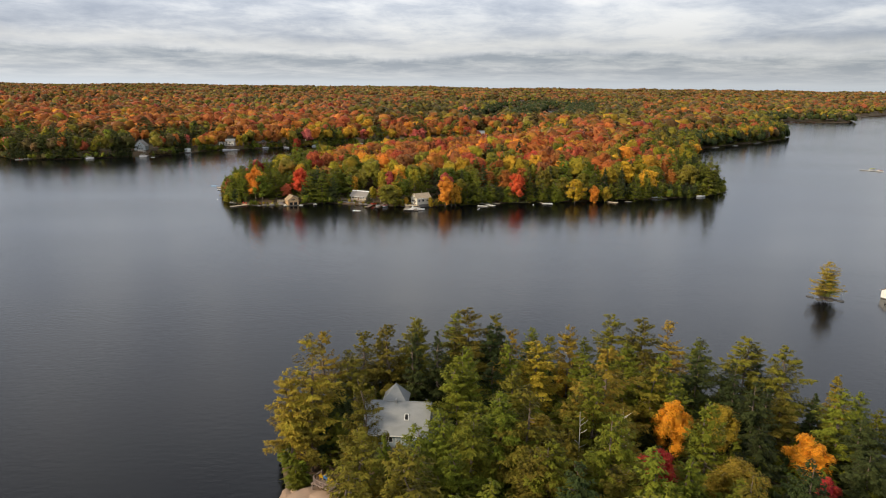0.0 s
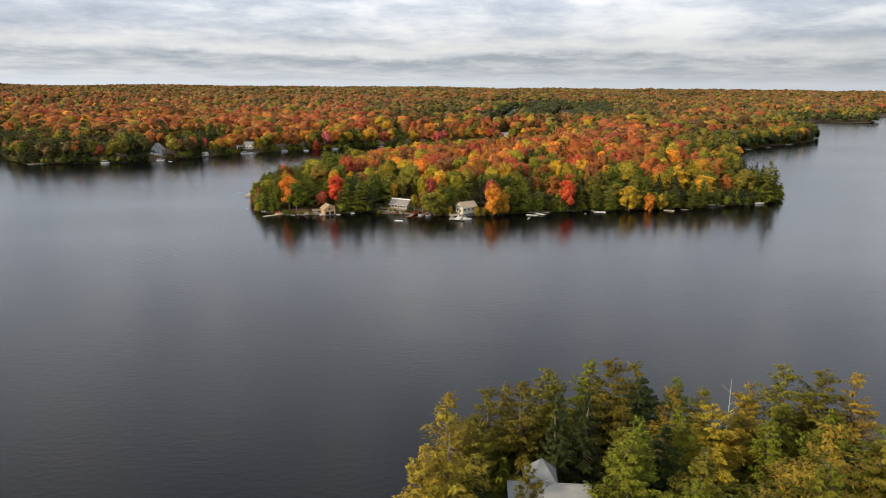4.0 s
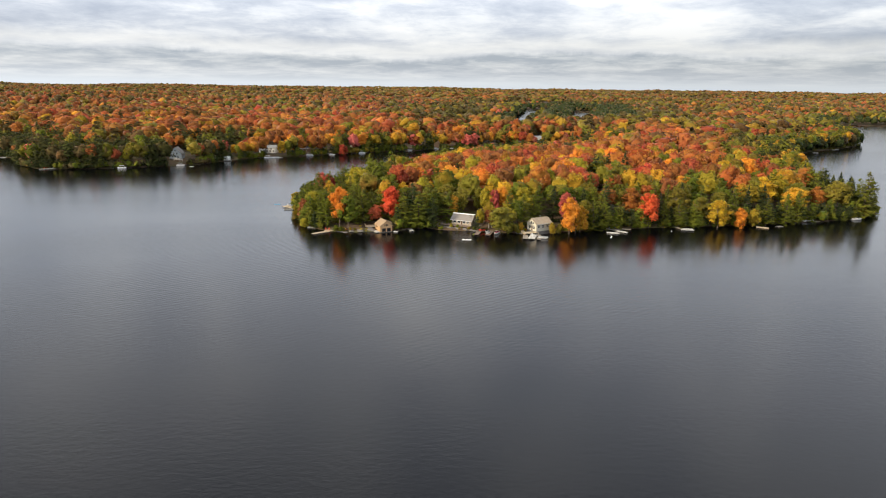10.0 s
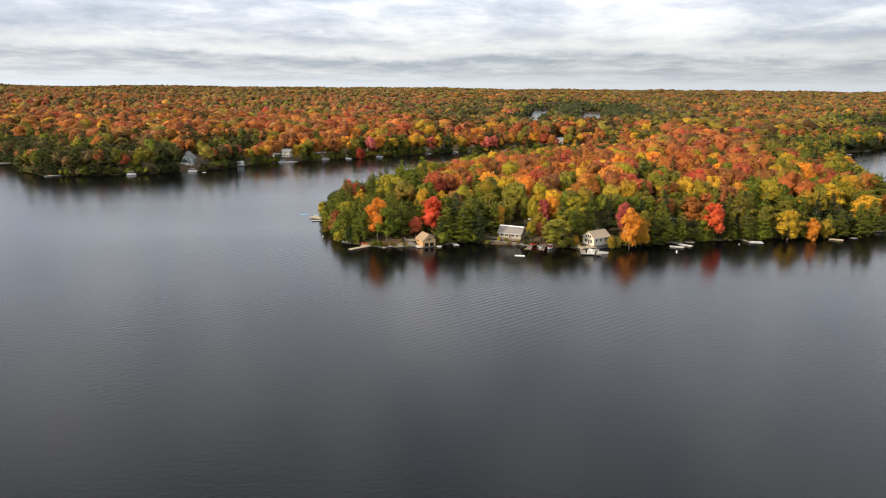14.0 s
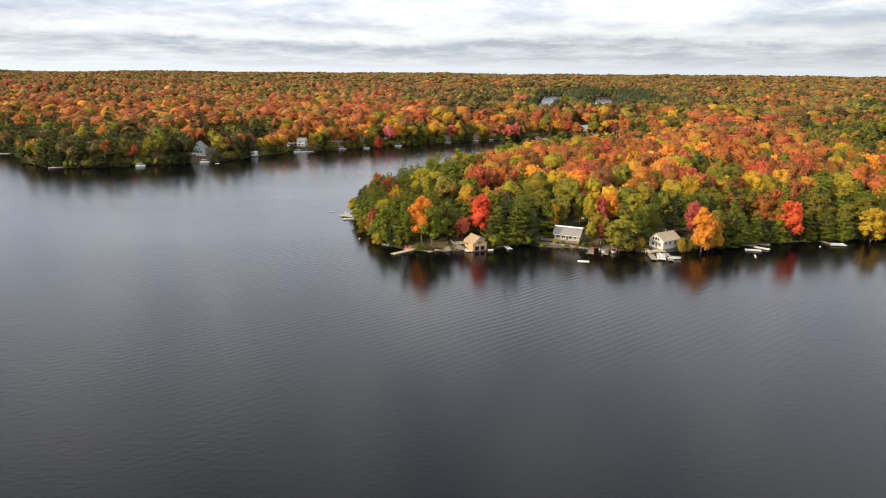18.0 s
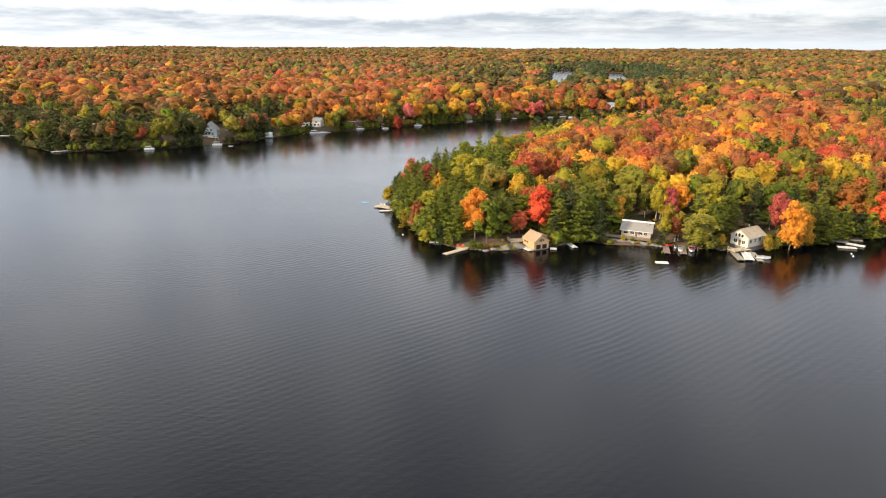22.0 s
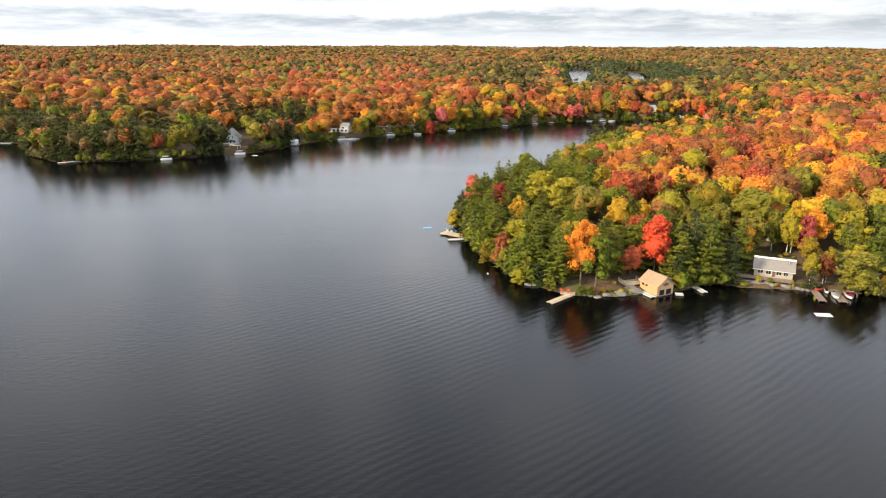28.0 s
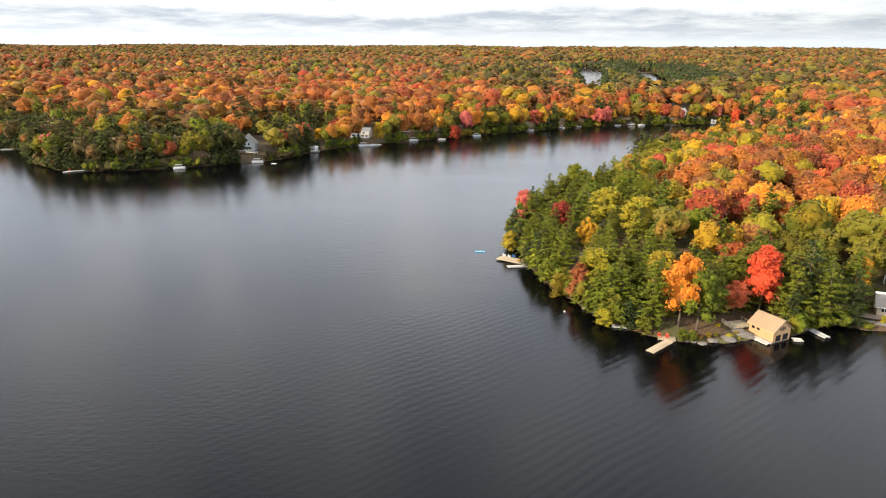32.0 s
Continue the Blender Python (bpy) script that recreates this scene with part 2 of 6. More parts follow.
M_water, M_ground = water_material(), ground_material()
M_leaf = leaf_material("forest_leaves", None, 0.03, 0.55)
COLORS = {
    "orange": (0.42, 0.145, 0.036), "flame": (0.42, 0.10, 0.045), "red": (0.50, 0.085, 0.040), "gold": (0.55, 0.31, 0.03),
    "lime": (0.33, 0.255, 0.026), "olive": (0.205, 0.178, 0.026), "green": (0.132, 0.156, 0.018), "rust": (0.28, 0.105, 0.036),
    "spruce": (0.048, 0.062, 0.019), "pine": (0.148, 0.160, 0.019), "goldpine": (0.33, 0.245, 0.032), "oldpine": (0.175, 0.150, 0.022), "plum": (0.46, 0.11, 0.08), "cedar": (0.158, 0.172, 0.019),
    "scarlet": (0.75, 0.122, 0.048), "rose": (0.70, 0.19, 0.14), "amber": (0.76, 0.30, 0.04), "coral": (0.66, 0.18, 0.08), "blaze": (0.82, 0.39, 0.03), "darkmaple": (0.11, 0.085, 0.035),
}
VIVID = ("scarlet", "blaze", "amber", "rose", "plum", "coral")
LEAF = {k: leaf_material(k + "_leaves", c, *((0.012, 0.45, 0.3, 0.15) if k in VIVID else ())) for k, c in COLORS.items()}
M_bark = surface("bark", (0.16, 0.12, 0.09), 0.9, 0.4, 5.0, (1, 1, 0.25), 0.03)
M_birch = surface("birch_bark", (0.62, 0.58, 0.5), 0.8, 0.35, 3.0, (1, 1, 3.0), 0.01, stain=(0.25, 0.22, 0.2))


# ---- mesh helpers ----
def part(name, bm, mat, parent, label=""):
    me = bpy.data.meshes.new(name)
    bm.to_mesh(me)
    bm.free()
    if mat is not None:
        me.materials.append(mat)
    ob = new(name, me)
    ob.parent = parent
    return tagged(ob, label)


def thing(name, m, label, category, group="", kind=""):
    ob = new(name)
    ob.matrix_world = m
    return tagged(ob, label, category, group, kind)


def raw_mesh(name, verts, faces, mat=None, tint=None, smooth=False):
    """faces: an (n, k) array of corners, k the same for all."""
    me = bpy.data.meshes.new(name)
    verts, faces = np.asarray(verts, np.float32), np.asarray(faces, np.int32)
    n, k = faces.shape
    me.vertices.add(len(verts))
    me.vertices.foreach_set("co", verts.ravel())
    me.loops.add(n * k)
    me.loops.foreach_set("vertex_index", faces.ravel())
    me.polygons.add(n)
    me.polygons.foreach_set("loop_start", np.arange(0, n * k, k, dtype=np.int32))
    if smooth:
        me.polygons.foreach_set("use_smooth", np.ones(n, bool))
    if tint is not None:
        at = me.color_attributes.new("tint", "FLOAT_COLOR", "POINT")
        rgba = np.ones((len(verts), 4), np.float32)
        rgba[:, :3] = tint
        at.data.foreach_set("color", rgba.ravel())
    me.update(calc_edges=True)
    if mat is not None:
        me.materials.append(mat)
    return me


rng = np.random.default_rng(7)


def unit(v):
    return v / np.maximum(np.linalg.norm(v, axis=-1, keepdims=True), 1e-6)


def leaf_tris(c, normal, size, along=None, aspect=0.7):
    """Leaf clumps: one ragged triangle each. Returns vertices (n*3, 3) and faces (n, 3)."""
    n = len(c)
    if along is None:
        along = rng.normal(size=(n, 3))
    u = unit(along - normal * (along * normal).sum(1, keepdims=True))
    v = np.cross(normal, u)
    s = size[:, None]
    tri = np.stack([c + u * s * 1.15, c - u * s * 0.6 + v * s * aspect, c - u * s * 0.6 - v * s * aspect], 1)
    return tri.reshape(-1, 3), np.arange(n * 3, dtype=np.int32).reshape(n, 3)


def ico(level):
    bm = bmesh.new()
    bmesh.ops.create_icosphere(bm, subdivisions=level, radius=1.0)
    v = np.array([p.co for p in bm.verts])
    f = np.array([[p.index for p in q.verts] for q in bm.faces])
    bm.free()
    return v, f


ICO = {level: ico(level) for level in (1, 2, 3)}
BALL_V, BALL_F = ICO[1]


def cores(cen, rad, flat=1.0, rough=0.2):
    """Solid uneven lumps inside a crown, that fill it and shade it."""
    k = len(cen)
    r = rad[:, None, None] * rng.uniform(1 - rough, 1 + rough, (k, len(BALL_V), 1))
    v = cen[:, None, :] + BALL_V[None] * r * np.array([1, 1, flat])
    f = BALL_F[None] + (np.arange(k) * len(BALL_V))[:, None, None]
    return v.reshape(-1, 3), f.reshape(-1, 3)


def envelope(level, mid, cen, rad):
    """The outer skin of a heap of rounded boughs, seen from its middle."""
    d, f = ICO[level]
    o = cen - mid
    along = d @ o.T
    root = rad ** 2 - (o ** 2).sum(1) + along ** 2
    far = np.where(root > 0, along + np.sqrt(np.maximum(root, 0)), 0.02).max(1)
    return mid + d * far[:, None], f


def scatter(v, f, n, low=-0.3):
    """Points and normals on a skin, few of them on its underside."""
    p, q, r = v[f[:, 0]], v[f[:, 1]], v[f[:, 2]]
    c = np.cross(q - p, r - p)
    area = np.linalg.norm(c, axis=1)
    nor = c / np.maximum(area, 1e-9)[:, None]
    w = area * np.clip(nor[:, 2] - low, 0.04, 0.7)
    i = rng.choice(len(f), n, p=w / w.sum())
    s, t = rng.uniform(0, 1, (2, n))
    flip = s + t > 1
    s, t = np.where(flip, 1 - s, s)[:, None], np.where(flip, 1 - t, t)[:, None]
    return p[i] + (q[i] - p[i]) * s + (r[i] - p[i]) * t, nor[i]


def broadleaf(n, lumps=16, size=0.028, level=3, loose=0.045, taper=0.0):
    """A crown of height 1, domed or tapering upwards: the skin of its boughs and the leaf clumps standing out of it."""
    k = lumps
    R, tall = rng.uniform(0.19, 0.24), rng.uniform(0.28, 0.34)
    up = -0.8 + 1.75 * (np.arange(k) + rng.uniform(0.2, 0.8, k)) / k
    a = np.arange(k) * 2.4 + rng.uniform(-0.45, 0.45, k)
    flat = np.sqrt(np.clip(1 - up ** 2, 0, 1)) * rng.uniform(0.55, 1.05, k)
    R, tall, mid = R * (1 - taper * 0.25), tall + taper * 0.06, 0.62 - taper * 0.06
    flat = flat * (1 - taper * 0.55 * up)
    lean = rng.normal(0, 0.02, 2)
    cen = np.stack([np.cos(a) * flat * R + lean[0] * (up > 0), np.sin(a) * flat * R + lean[1] * (up > 0), mid + up * tall * rng.uniform(0.7, 0.95, k)], 1)
    rad = rng.uniform(0.06, 0.125, k) * (18 / k) ** 0.4 * (1 - taper * 0.35 * np.clip(up + 0.3, 0, 1))
    cv, cf = envelope(level, np.array([0, 0, 0.6]), cen, rad)
    cv = (0, 0, 0.6) + (cv - (0, 0, 0.6)) * rng.uniform(0.84, 1.1, (len(cv), 1))
    cv = np.where(np.linalg.norm(cv - (0, 0, 0.6), axis=1)[:, None] < 0.1, (0, 0, 0.6) + (cv - (0, 0, 0.6)) * 3.0, cv)
    p, nor = scatter(cv, cf, n)
    p = p + nor * rng.uniform(-0.4, 1.0, (n, 1)) * loose + rng.normal(0, loose * 0.3, (n, 3))
    lv, lf = leaf_tris(p, unit(nor + rng.normal(size=(n, 3)) * 0.5), rng.uniform(0.6, 1.4, n) * size, aspect=0.75)
    return np.concatenate([cv, lv]), np.concatenate([cf, lf + len(cv)])


def maple(n, size):
    """A nearer crown: open boughs with leaf clumps all through them, over a shaded heart."""
    k = int(rng.integers(26, 36))
    R, tall = rng.uniform(0.19, 0.24), rng.uniform(0.31, 0.37)
    up = -0.8 + 1.8 * (np.arange(k) + rng.uniform(0.1, 0.9, k)) / k
    a = np.arange(k) * 2.4 + rng.uniform(-0.5, 0.5, k)
    flat = np.sqrt(np.clip(1 - up ** 2, 0, 1)) * rng.uniform(0.55, 1.15, k)
    cen = np.stack([np.cos(a) * flat * R, np.sin(a) * flat * R, 0.54 + up * tall * rng.uniform(0.8, 1.08, k)], 1)
    rad = rng.uniform(0.05, 0.105, k)
    cv, cf = cores(cen, rad * 0.66, 0.9, 0.2)
    hv, hf = envelope(2, np.array([0, 0, 0.52]), cen * (0.8, 0.8, 0.86) + (0, 0, 0.07), rad * 0.75)
    w = rad ** 2 * (0.5 + np.clip(cen[:, 2], 0.2, 1))
    i = rng.choice(k, n, p=w / w.sum())
    d = unit(rng.normal(size=(n, 3)) + unit(cen[i] - (0, 0, 0.5)) * 0.8 + (0, 0, 0.35))
    p = cen[i] + d * rad[i, None] * rng.uniform(0.55, 1.28, (n, 1)) * (1, 1, 0.85)
    lv, lf = leaf_tris(p, unit(d + (0, 0, 0.25) + rng.normal(size=(n, 3)) * 0.4), rng.uniform(0.6, 1.4, n) * size, aspect=0.75)
    return np.concatenate([cv, hv, lv]), np.concatenate([cf, hf + len(cv), lf + len(cv) + len(hv)])


CONIFERS = {  # boughs, foot of the crown, half width, droop, roundness and sharpness of the tip, unevenness
    "spruce": (170, 0.05, 0.165, -0.25, 1.0, 0.85, 0.3), "cedar": (170, 0.02, 0.20, 0.12, 1.4, 0.66, 0.32),
    "pine": (96, 0.15, 0.23, 0.06, 1.25, 0.72, 0.38), "hemlock": (160, 0.04, 0.225, -0.14, 1.2, 0.76, 0.34)}


def outline(f, tip, sharp):
    return np.clip(1 - np.clip(f, 0, 1) ** tip, 0, 1) ** sharp


def conifer(n, kind="hemlock", size=0.028):
    """A conifer of height 1; flat sprays of needles along boughs that shorten towards the tip."""
    branches, base, width, droop, tip, sharp, rough = CONIFERS[kind]
    hb = base + (1 - base) * rng.uniform(0, 1, branches) ** 0.9
    ab = np.arange(branches) * 2.4 + rng.uniform(-0.6, 0.6, branches)
    f = (hb - base) / (1 - base)
    lobes = 1 + 0.14 * np.sin(ab * 2 + f * 9 + rng.uniform(0, 6)) + 0.1 * np.sin(ab * 3 - f * 15 + rng.uniform(0, 6))
    lb = width * (outline(f, tip, sharp) + 0.05) * rng.uniform(1 - rough, 1 + rough, branches) * lobes
    lb *= np.where(f < 0.15, 0.8, 1.0)
    i = rng.choice(branches, n, p=lb ** 1.4 / (lb ** 1.4).sum())
    s = rng.uniform(0.04, 1.0, n) ** 0.62
    spread = 0.3 if kind == "pine" else 0.24
    side = rng.uniform(-1, 1, n) * spread * lb[i] * np.sqrt(np.clip(1.15 - s, 0.05, 1)) * (0.4 + s)
    d = np.stack([np.cos(ab[i]), np.sin(ab[i])], 1)
    e = np.stack([-d[:, 1], d[:, 0]], 1)
    xy = d * (lb[i] * s)[:, None] + e * side[:, None]
    z = hb[i] + lb[i] * s * (droop + 0.55 * f[i]) + abs(droop) * lb[i] * 0.6 * s ** 2 - np.abs(side) * 0.25 + rng.normal(0, 0.006, n)
    nor = unit(np.concatenate([d * 0.55, np.full((n, 1), 0.8)], 1) + rng.normal(size=(n, 3)) * 0.3)
    way = d + e * (np.sign(side) * 0.7)[:, None] + rng.normal(0, 0.3, (n, 2))
    return leaf_tris(np.concatenate([xy, z[:, None]], 1), nor, rng.uniform(0.65, 1.35, n) * size, np.concatenate([way, np.full((n, 1), droop)], 1), 0.42)


def crown_mesh(kind, n):
    size = 0.92 / math.sqrt(n)
    return maple(n, size) if kind == "broad" else conifer(n, kind, size * 1.3)


def tube(bm, path, radii, sides=6):
    """A tapered tube along a path of points."""
    rings = []
    for i, (p, r) in enumerate(zip(path, radii)):
        p = Vector(p)
        a = Vector(path[min(i + 1, len(path) - 1)]) - Vector(path[max(i - 1, 0)])
        q = a.to_track_quat("Z", "Y")
        rings.append([bm.verts.new(p + q @ Vector((r * math.cos(t), r * math.sin(t), 0))) for t in [2 * math.pi * k / sides for k in range(sides)]])
    for r0, r1 in zip(rings, rings[1:]):
        for k in range(sides):
            bm.faces.new((r0[k], r0[(k + 1) % sides], r1[(k + 1) % sides], r1[k]))
    bm.faces.new(rings[-1])
    bm.faces.new(rings[0][::-1])


def trunk_mesh(kind, seed):
    """Trunk with limbs for a tree of height 1."""
    rnd = random.Random(seed)
    bm = bmesh.new()
    top = 0.72 if kind == "broad" else 0.97
    wob = [(rnd.uniform(-0.012, 0.012), rnd.uniform(-0.012, 0.012)) for _ in range(6)]
    path = [(wob[i][0] * i, wob[i][1] * i, top * i / 5 - (0.03 if i == 0 else 0)) for i in range(6)]
    tube(bm, path, [0.018, 0.0145, 0.012, 0.0095, 0.006, 0.002], 7)
    for k in range(7 if kind == "broad" else 9):
        h = rnd.uniform(0.26, 0.62) if kind == "broad" else rnd.uniform(0.25, 0.85)
        a = rnd.uniform(0, 6.28)
        ln = rnd.uniform(0.14, 0.26) if kind == "broad" else 0.16 * (1.05 - h)
        up = rnd.uniform(0.6, 1.1) if kind == "broad" else 0.1
        j = min(4, int(h / top * 5))
        x0, y0 = wob[j][0] * j, wob[j][1] * j
        tube(bm, [(x0, y0, h), (x0 + math.cos(a) * ln * 0.5, y0 + math.sin(a) * ln * 0.5, h + ln * up * 0.4),
                  (x0 + math.cos(a) * ln, y0 + math.sin(a) * ln, h + ln * up)], [0.006, 0.004, 0.0015], 4)
    return bm


# ---- plan of the shores (metres) ----
WEST_SHORE = [(-6000, 720), (-1200, 720), (-700, 705), (-525.0, 668.8), (-442.5, 641.2), (-417.5, 621.2), (-400.0, 597.5), (-387.5, 580.0), (-362.5, 560.0), (-332.5, 558.8), (-293.8, 575.0),
            (-253.8, 598.8), (-237.5, 633.8), (-215.0, 660.0), (-185.0, 675.0), (-118.8, 720.0), (-50.0, 761.2), (-8.8, 780.0), (50.0, 782.5), (90.0, 795.0), (106.2, 781.2), (88.0, 726.0), (44.0, 669.0), (-6.0, 612.0)]
EAST_SHORE = [(-52.0, 565.0), (-98.0, 511.0), (-127.0, 471.0), (-135.0, 437.5), (-131.2, 402.5), (-125.0, 381.2), (-117.5, 362.5), (-106.2, 353.8), (-91.2, 352.5), (-75.0, 357.5), (-62.5, 362.5), (-47.5, 358.8), (-25.0, 355.0),
            (-10.0, 355.0), (10.0, 361.2), (37.5, 368.8), (80.0, 376.2), (125.0, 387.5), (157.5, 397.5), (178.8, 412.5), (186.2, 437.5), (200.0, 512.5), (231.2, 600.0), (260.0, 675.0), (280.0, 722.5),
            (346.2, 785.0), (388.8, 813.8), (443.8, 865.0), (481.2, 931.2), (537.5, 1075.0), (612.5, 1250.0), (701.2, 1383.8), (762.5, 1353.8), (831.2, 1347.5), (875.0, 1437.5), (987.5, 1606.2), (1175.0, 1775.0),
            (2000, 2100), (3600, 2900), (6000, 4300), (6000, 6500), (-6000, 6500)]
MAINLAND = WEST_SHORE + EAST_SHORE
BAY = [(20.0, 1018.8), (60.0, 1010.0), (82.5, 1156.2), (112.5, 1375.0), (173.8, 1592.5), (218.8, 1812.5), (256.2, 2017.5), (225.0, 2056.2), (181.2, 2031.2), (110.0, 1585.0), (52.5, 1250.0)]
POND = [(128.0, 1120.0), (176.0, 1120.0), (355.0, 1900.0), (297.5, 1900.0)]
NEAR_ISLAND = [(-26.2, 100.0), (-22.5, 87.5), (-15.0, 70.0), (6.2, 52.5), (35.0, 45.0), (62.5, 52.5), (80.0, 72.5), (82.5, 95.0), (70.0, 115.0), (50.0, 130.0), (22.5, 138.8), (0.0, 137.5), (-17.5, 127.5), (-26.2, 115.0)]
ISLET = [(119.3, 200.8), (120.9, 197.5), (123.9, 196.5), (128.2, 197.2), (126.1, 198.8), (125.4, 202.2), (122.0, 202.7)]


def signed(x, y, poly):
    """Distance to a closed shore, positive on the land inside it."""
    p = np.array(poly, float)
    best, inside = np.full(x.shape, 1e18), np.zeros(x.shape, bool)
    for (ax, ay), (bx, by) in zip(p, np.roll(p, -1, 0)):
        dx, dy = bx - ax, by - ay
        t = np.clip(((x - ax) * dx + (y - ay) * dy) / (dx * dx + dy * dy), 0, 1)
        best = np.minimum(best, (x - ax - t * dx) ** 2 + (y - ay - t * dy) ** 2)
        cross = (ay > y) != (by > y)
        inside ^= cross & (x < (bx - ax) * (y - ay) / (by - ay if by != ay else 1e-9) + ax)
    return np.where(inside, 1, -1) * np.sqrt(best)


def waves(x, y, s, seed):
    """A cheap smooth relief between -1 and 1, features about s metres wide."""
    r = np.random.default_rng(seed)
    out = 0
    for k in range(5):
        a, f, ph = r.uniform(0, 6.28), r.uniform(0.6, 1.6) * 3.14 / s, r.uniform(0, 6.28)
        out = out + np.sin((x * np.cos(a) + y * np.sin(a)) * f + ph)
    return out / 5


def shore(x, y):
    """Distance inland (negative: out in the lake) from any shore, and from the near island's alone."""
    wob = waves(x, y, 9, 3) * 0.9 + waves(x, y, 3.5, 4) * 0.4
    bend = waves(x, y, 75, 31) * 13 - 8
    main = np.minimum(signed(x, y, MAINLAND), np.minimum(-signed(x, y, BAY), -signed(x, y, POND)) + bend) + wob
    isle = signed(x, y, NEAR_ISLAND) + wob
    rock = signed(x, y, ISLET) + wob * 0.25
    return np.maximum(main, np.maximum(isle, rock)), isle, rock


def ground_z(x, y):
    x, y = np.asarray(x, float), np.asarray(y, float)
    sd, isle, rock = shore(x, y)
    small = np.maximum(isle, rock) > -20
    d = np.maximum(sd, 0)
    far = np.clip((np.hypot(x, y) - 700) / 4300, 0, 1.2)
    rise = np.where(small, 3.2 * (1 - np.exp(-d / 14)), 7.5 * (1 - np.exp(-d / 55)) + far * 28 * (1 - np.exp(-d / 300)))
    rise = rise + np.where(small, 0, (waves(x, y, 90, 5) * 3.4 + waves(x, y, 210, 9) * 6 * np.clip(far * 4, 0, 1) + waves(x, y, 420, 6) * 9 * np.clip(far * 3 + 0.15, 0, 1)) * (1 - np.exp(-d / 90)))
    bank = 0.4 * (1 - np.exp(-d / 1.2)) + waves(x, y, 4, 8) * 0.22 * (1 - np.exp(-d / 3))
    return np.where(sd > 0, bank + rise, np.maximum(sd * 0.45, -4.0))


def gz(x, y):
    return float(ground_z(np.array([x]), np.array([y]))[0])


def graded(lo, hi, step, end_lo, end_hi):
    """Lines every step metres from lo to hi, widening to the ends."""
    mid = list(np.arange(lo, hi + 0.1, step))
    out, s = [], step
    while (out[-1] if out else mid[-1]) < end_hi:
        s = min(s * 1.09, 150)
        out.append((out[-1] if out else mid[-1]) + s)
    pre, s = [], step
    while (pre[-1] if pre else mid[0]) > end_lo:
        s = min(s * 1.09, 150)
        pre.append((pre[-1] if pre else mid[0]) - s)
    return np.array(pre[::-1] + mid + out)


def build_ground():
    gx, gy = graded(-420, 330, 3.6, -6000, 6000), graded(40, 830, 3.6, -3000, 6200)
    X, Y = np.meshgrid(gx, gy)
    Z = ground_z(X.ravel(), Y.ravel())
    v = np.stack([X.ravel(), Y.ravel(), Z], 1)
    nx, ny = len(gx), len(gy)
    i = (np.arange(ny - 1)[:, None] * nx + np.arange(nx - 1)[None, :]).ravel()
    f = np.stack([i, i + 1, i + nx + 1, i + nx], 1)
    ob = new("ground", raw_mesh("ground", v, f, M_ground, smooth=True))
    tagged(ob, "brown leaf-littered forest ground sloping down to the lake", "ground", kind="structure")
    w = new("water", raw_mesh("water", [(-6500, -3200, 0), (6500, -3200, 0), (6500, 6400, 0), (-6500, 6400, 0)], [(0, 1, 2, 3)], M_water))
    tagged(w, "dark calm lake water with fine wind ripples", "water", kind="structure")


build_ground()

# ---- trees ----
KINDS = {"broad": 6, "spruce": 3, "cedar": 3, "pine": 5, "hemlock": 3}
CROWNS, FINE, TRUNKS = {}, {}, {}
for kind, count in KINDS.items():
    for j in range(count):
        for store, n in ((CROWNS, 2200 if kind == "broad" else 2800), (FINE, 7500)):
            v, f = crown_mesh(kind, n)
            store.setdefault(kind, []).append(raw_mesh(kind + "_crown", v, f, LEAF["green"]))
        bm = trunk_mesh(kind, j + 17)
        me = bpy.data.meshes.new(kind + "_trunk")
        bm.to_mesh(me)
        bm.free()
        me.materials.append(M_bark)
        TRUNKS.setdefault(kind, []).append(me)

WORDS = {"orange": "bright orange", "flame": "red-orange", "red": "vivid red", "gold": "golden yellow", "lime": "yellow-green", "olive": "olive-green turning",
         "green": "green", "rust": "rusty brown", "spruce": "dark green", "pine": "green", "goldpine": "golden-green", "oldpine": "olive-green", "plum": "purple-red", "cedar": "green", "darkmaple": "dull brown-green", "scarlet": "vivid scarlet", "rose": "rose-red", "amber": "glowing orange", "coral": "coral-red", "blaze": "bright yellow-orange"}
NAMES = {"broad": ("maple_tree", "maple tree"), "spruce": ("spruce_tree", "spruce"), "cedar": ("cedar_tree", "cedar"), "pine": ("pine_tree", "white pine"),
         "hemlock": ("hemlock_tree", "hemlock")}


def tree(kind, color, x, y, h, wide=1.0, group="", where="on the wooded shore", fine=False, birch=False, z=None):
    name, word = NAMES[kind]
    if birch:
        name, word = "birch_tree", "white-barked birch tree"
    root = thing(name, pose(x, y, gz(x, y) - 0.1 if z is None else z, 0, 0, random.uniform(0, 360)),
                 f"{WORDS[color]} {word} {where}", "tree", group)
    j = random.randrange(len(CROWNS[kind]))
    for nm, me, mat in (("trunk", TRUNKS[kind][j], M_birch if birch else M_bark), ("crown", (FINE if fine else CROWNS)[kind][j], LEAF[color])):
        ob = new(nm, me)
        ob.parent = root
        ob.scale = (h * wide, h * wide, h) if nm == "crown" else (h * min(wide, 1.1), h * min(wide, 1.1), h)
        ob.material_slots[0].link = "OBJECT"
        ob.material_slots[0].material = mat
    return root


def jitter(x0, x1, y0, y1, step):
    gx, gy = np.meshgrid(np.arange(x0, x1, step), np.arange(y0, y1, step))
    gx = gx + (np.arange(gx.shape[0]) % 2)[:, None] * step / 2
    p = np.stack([gx.ravel(), gy.ravel()], 1)
    return p + rng.uniform(-0.42, 0.42, p.shape) * step


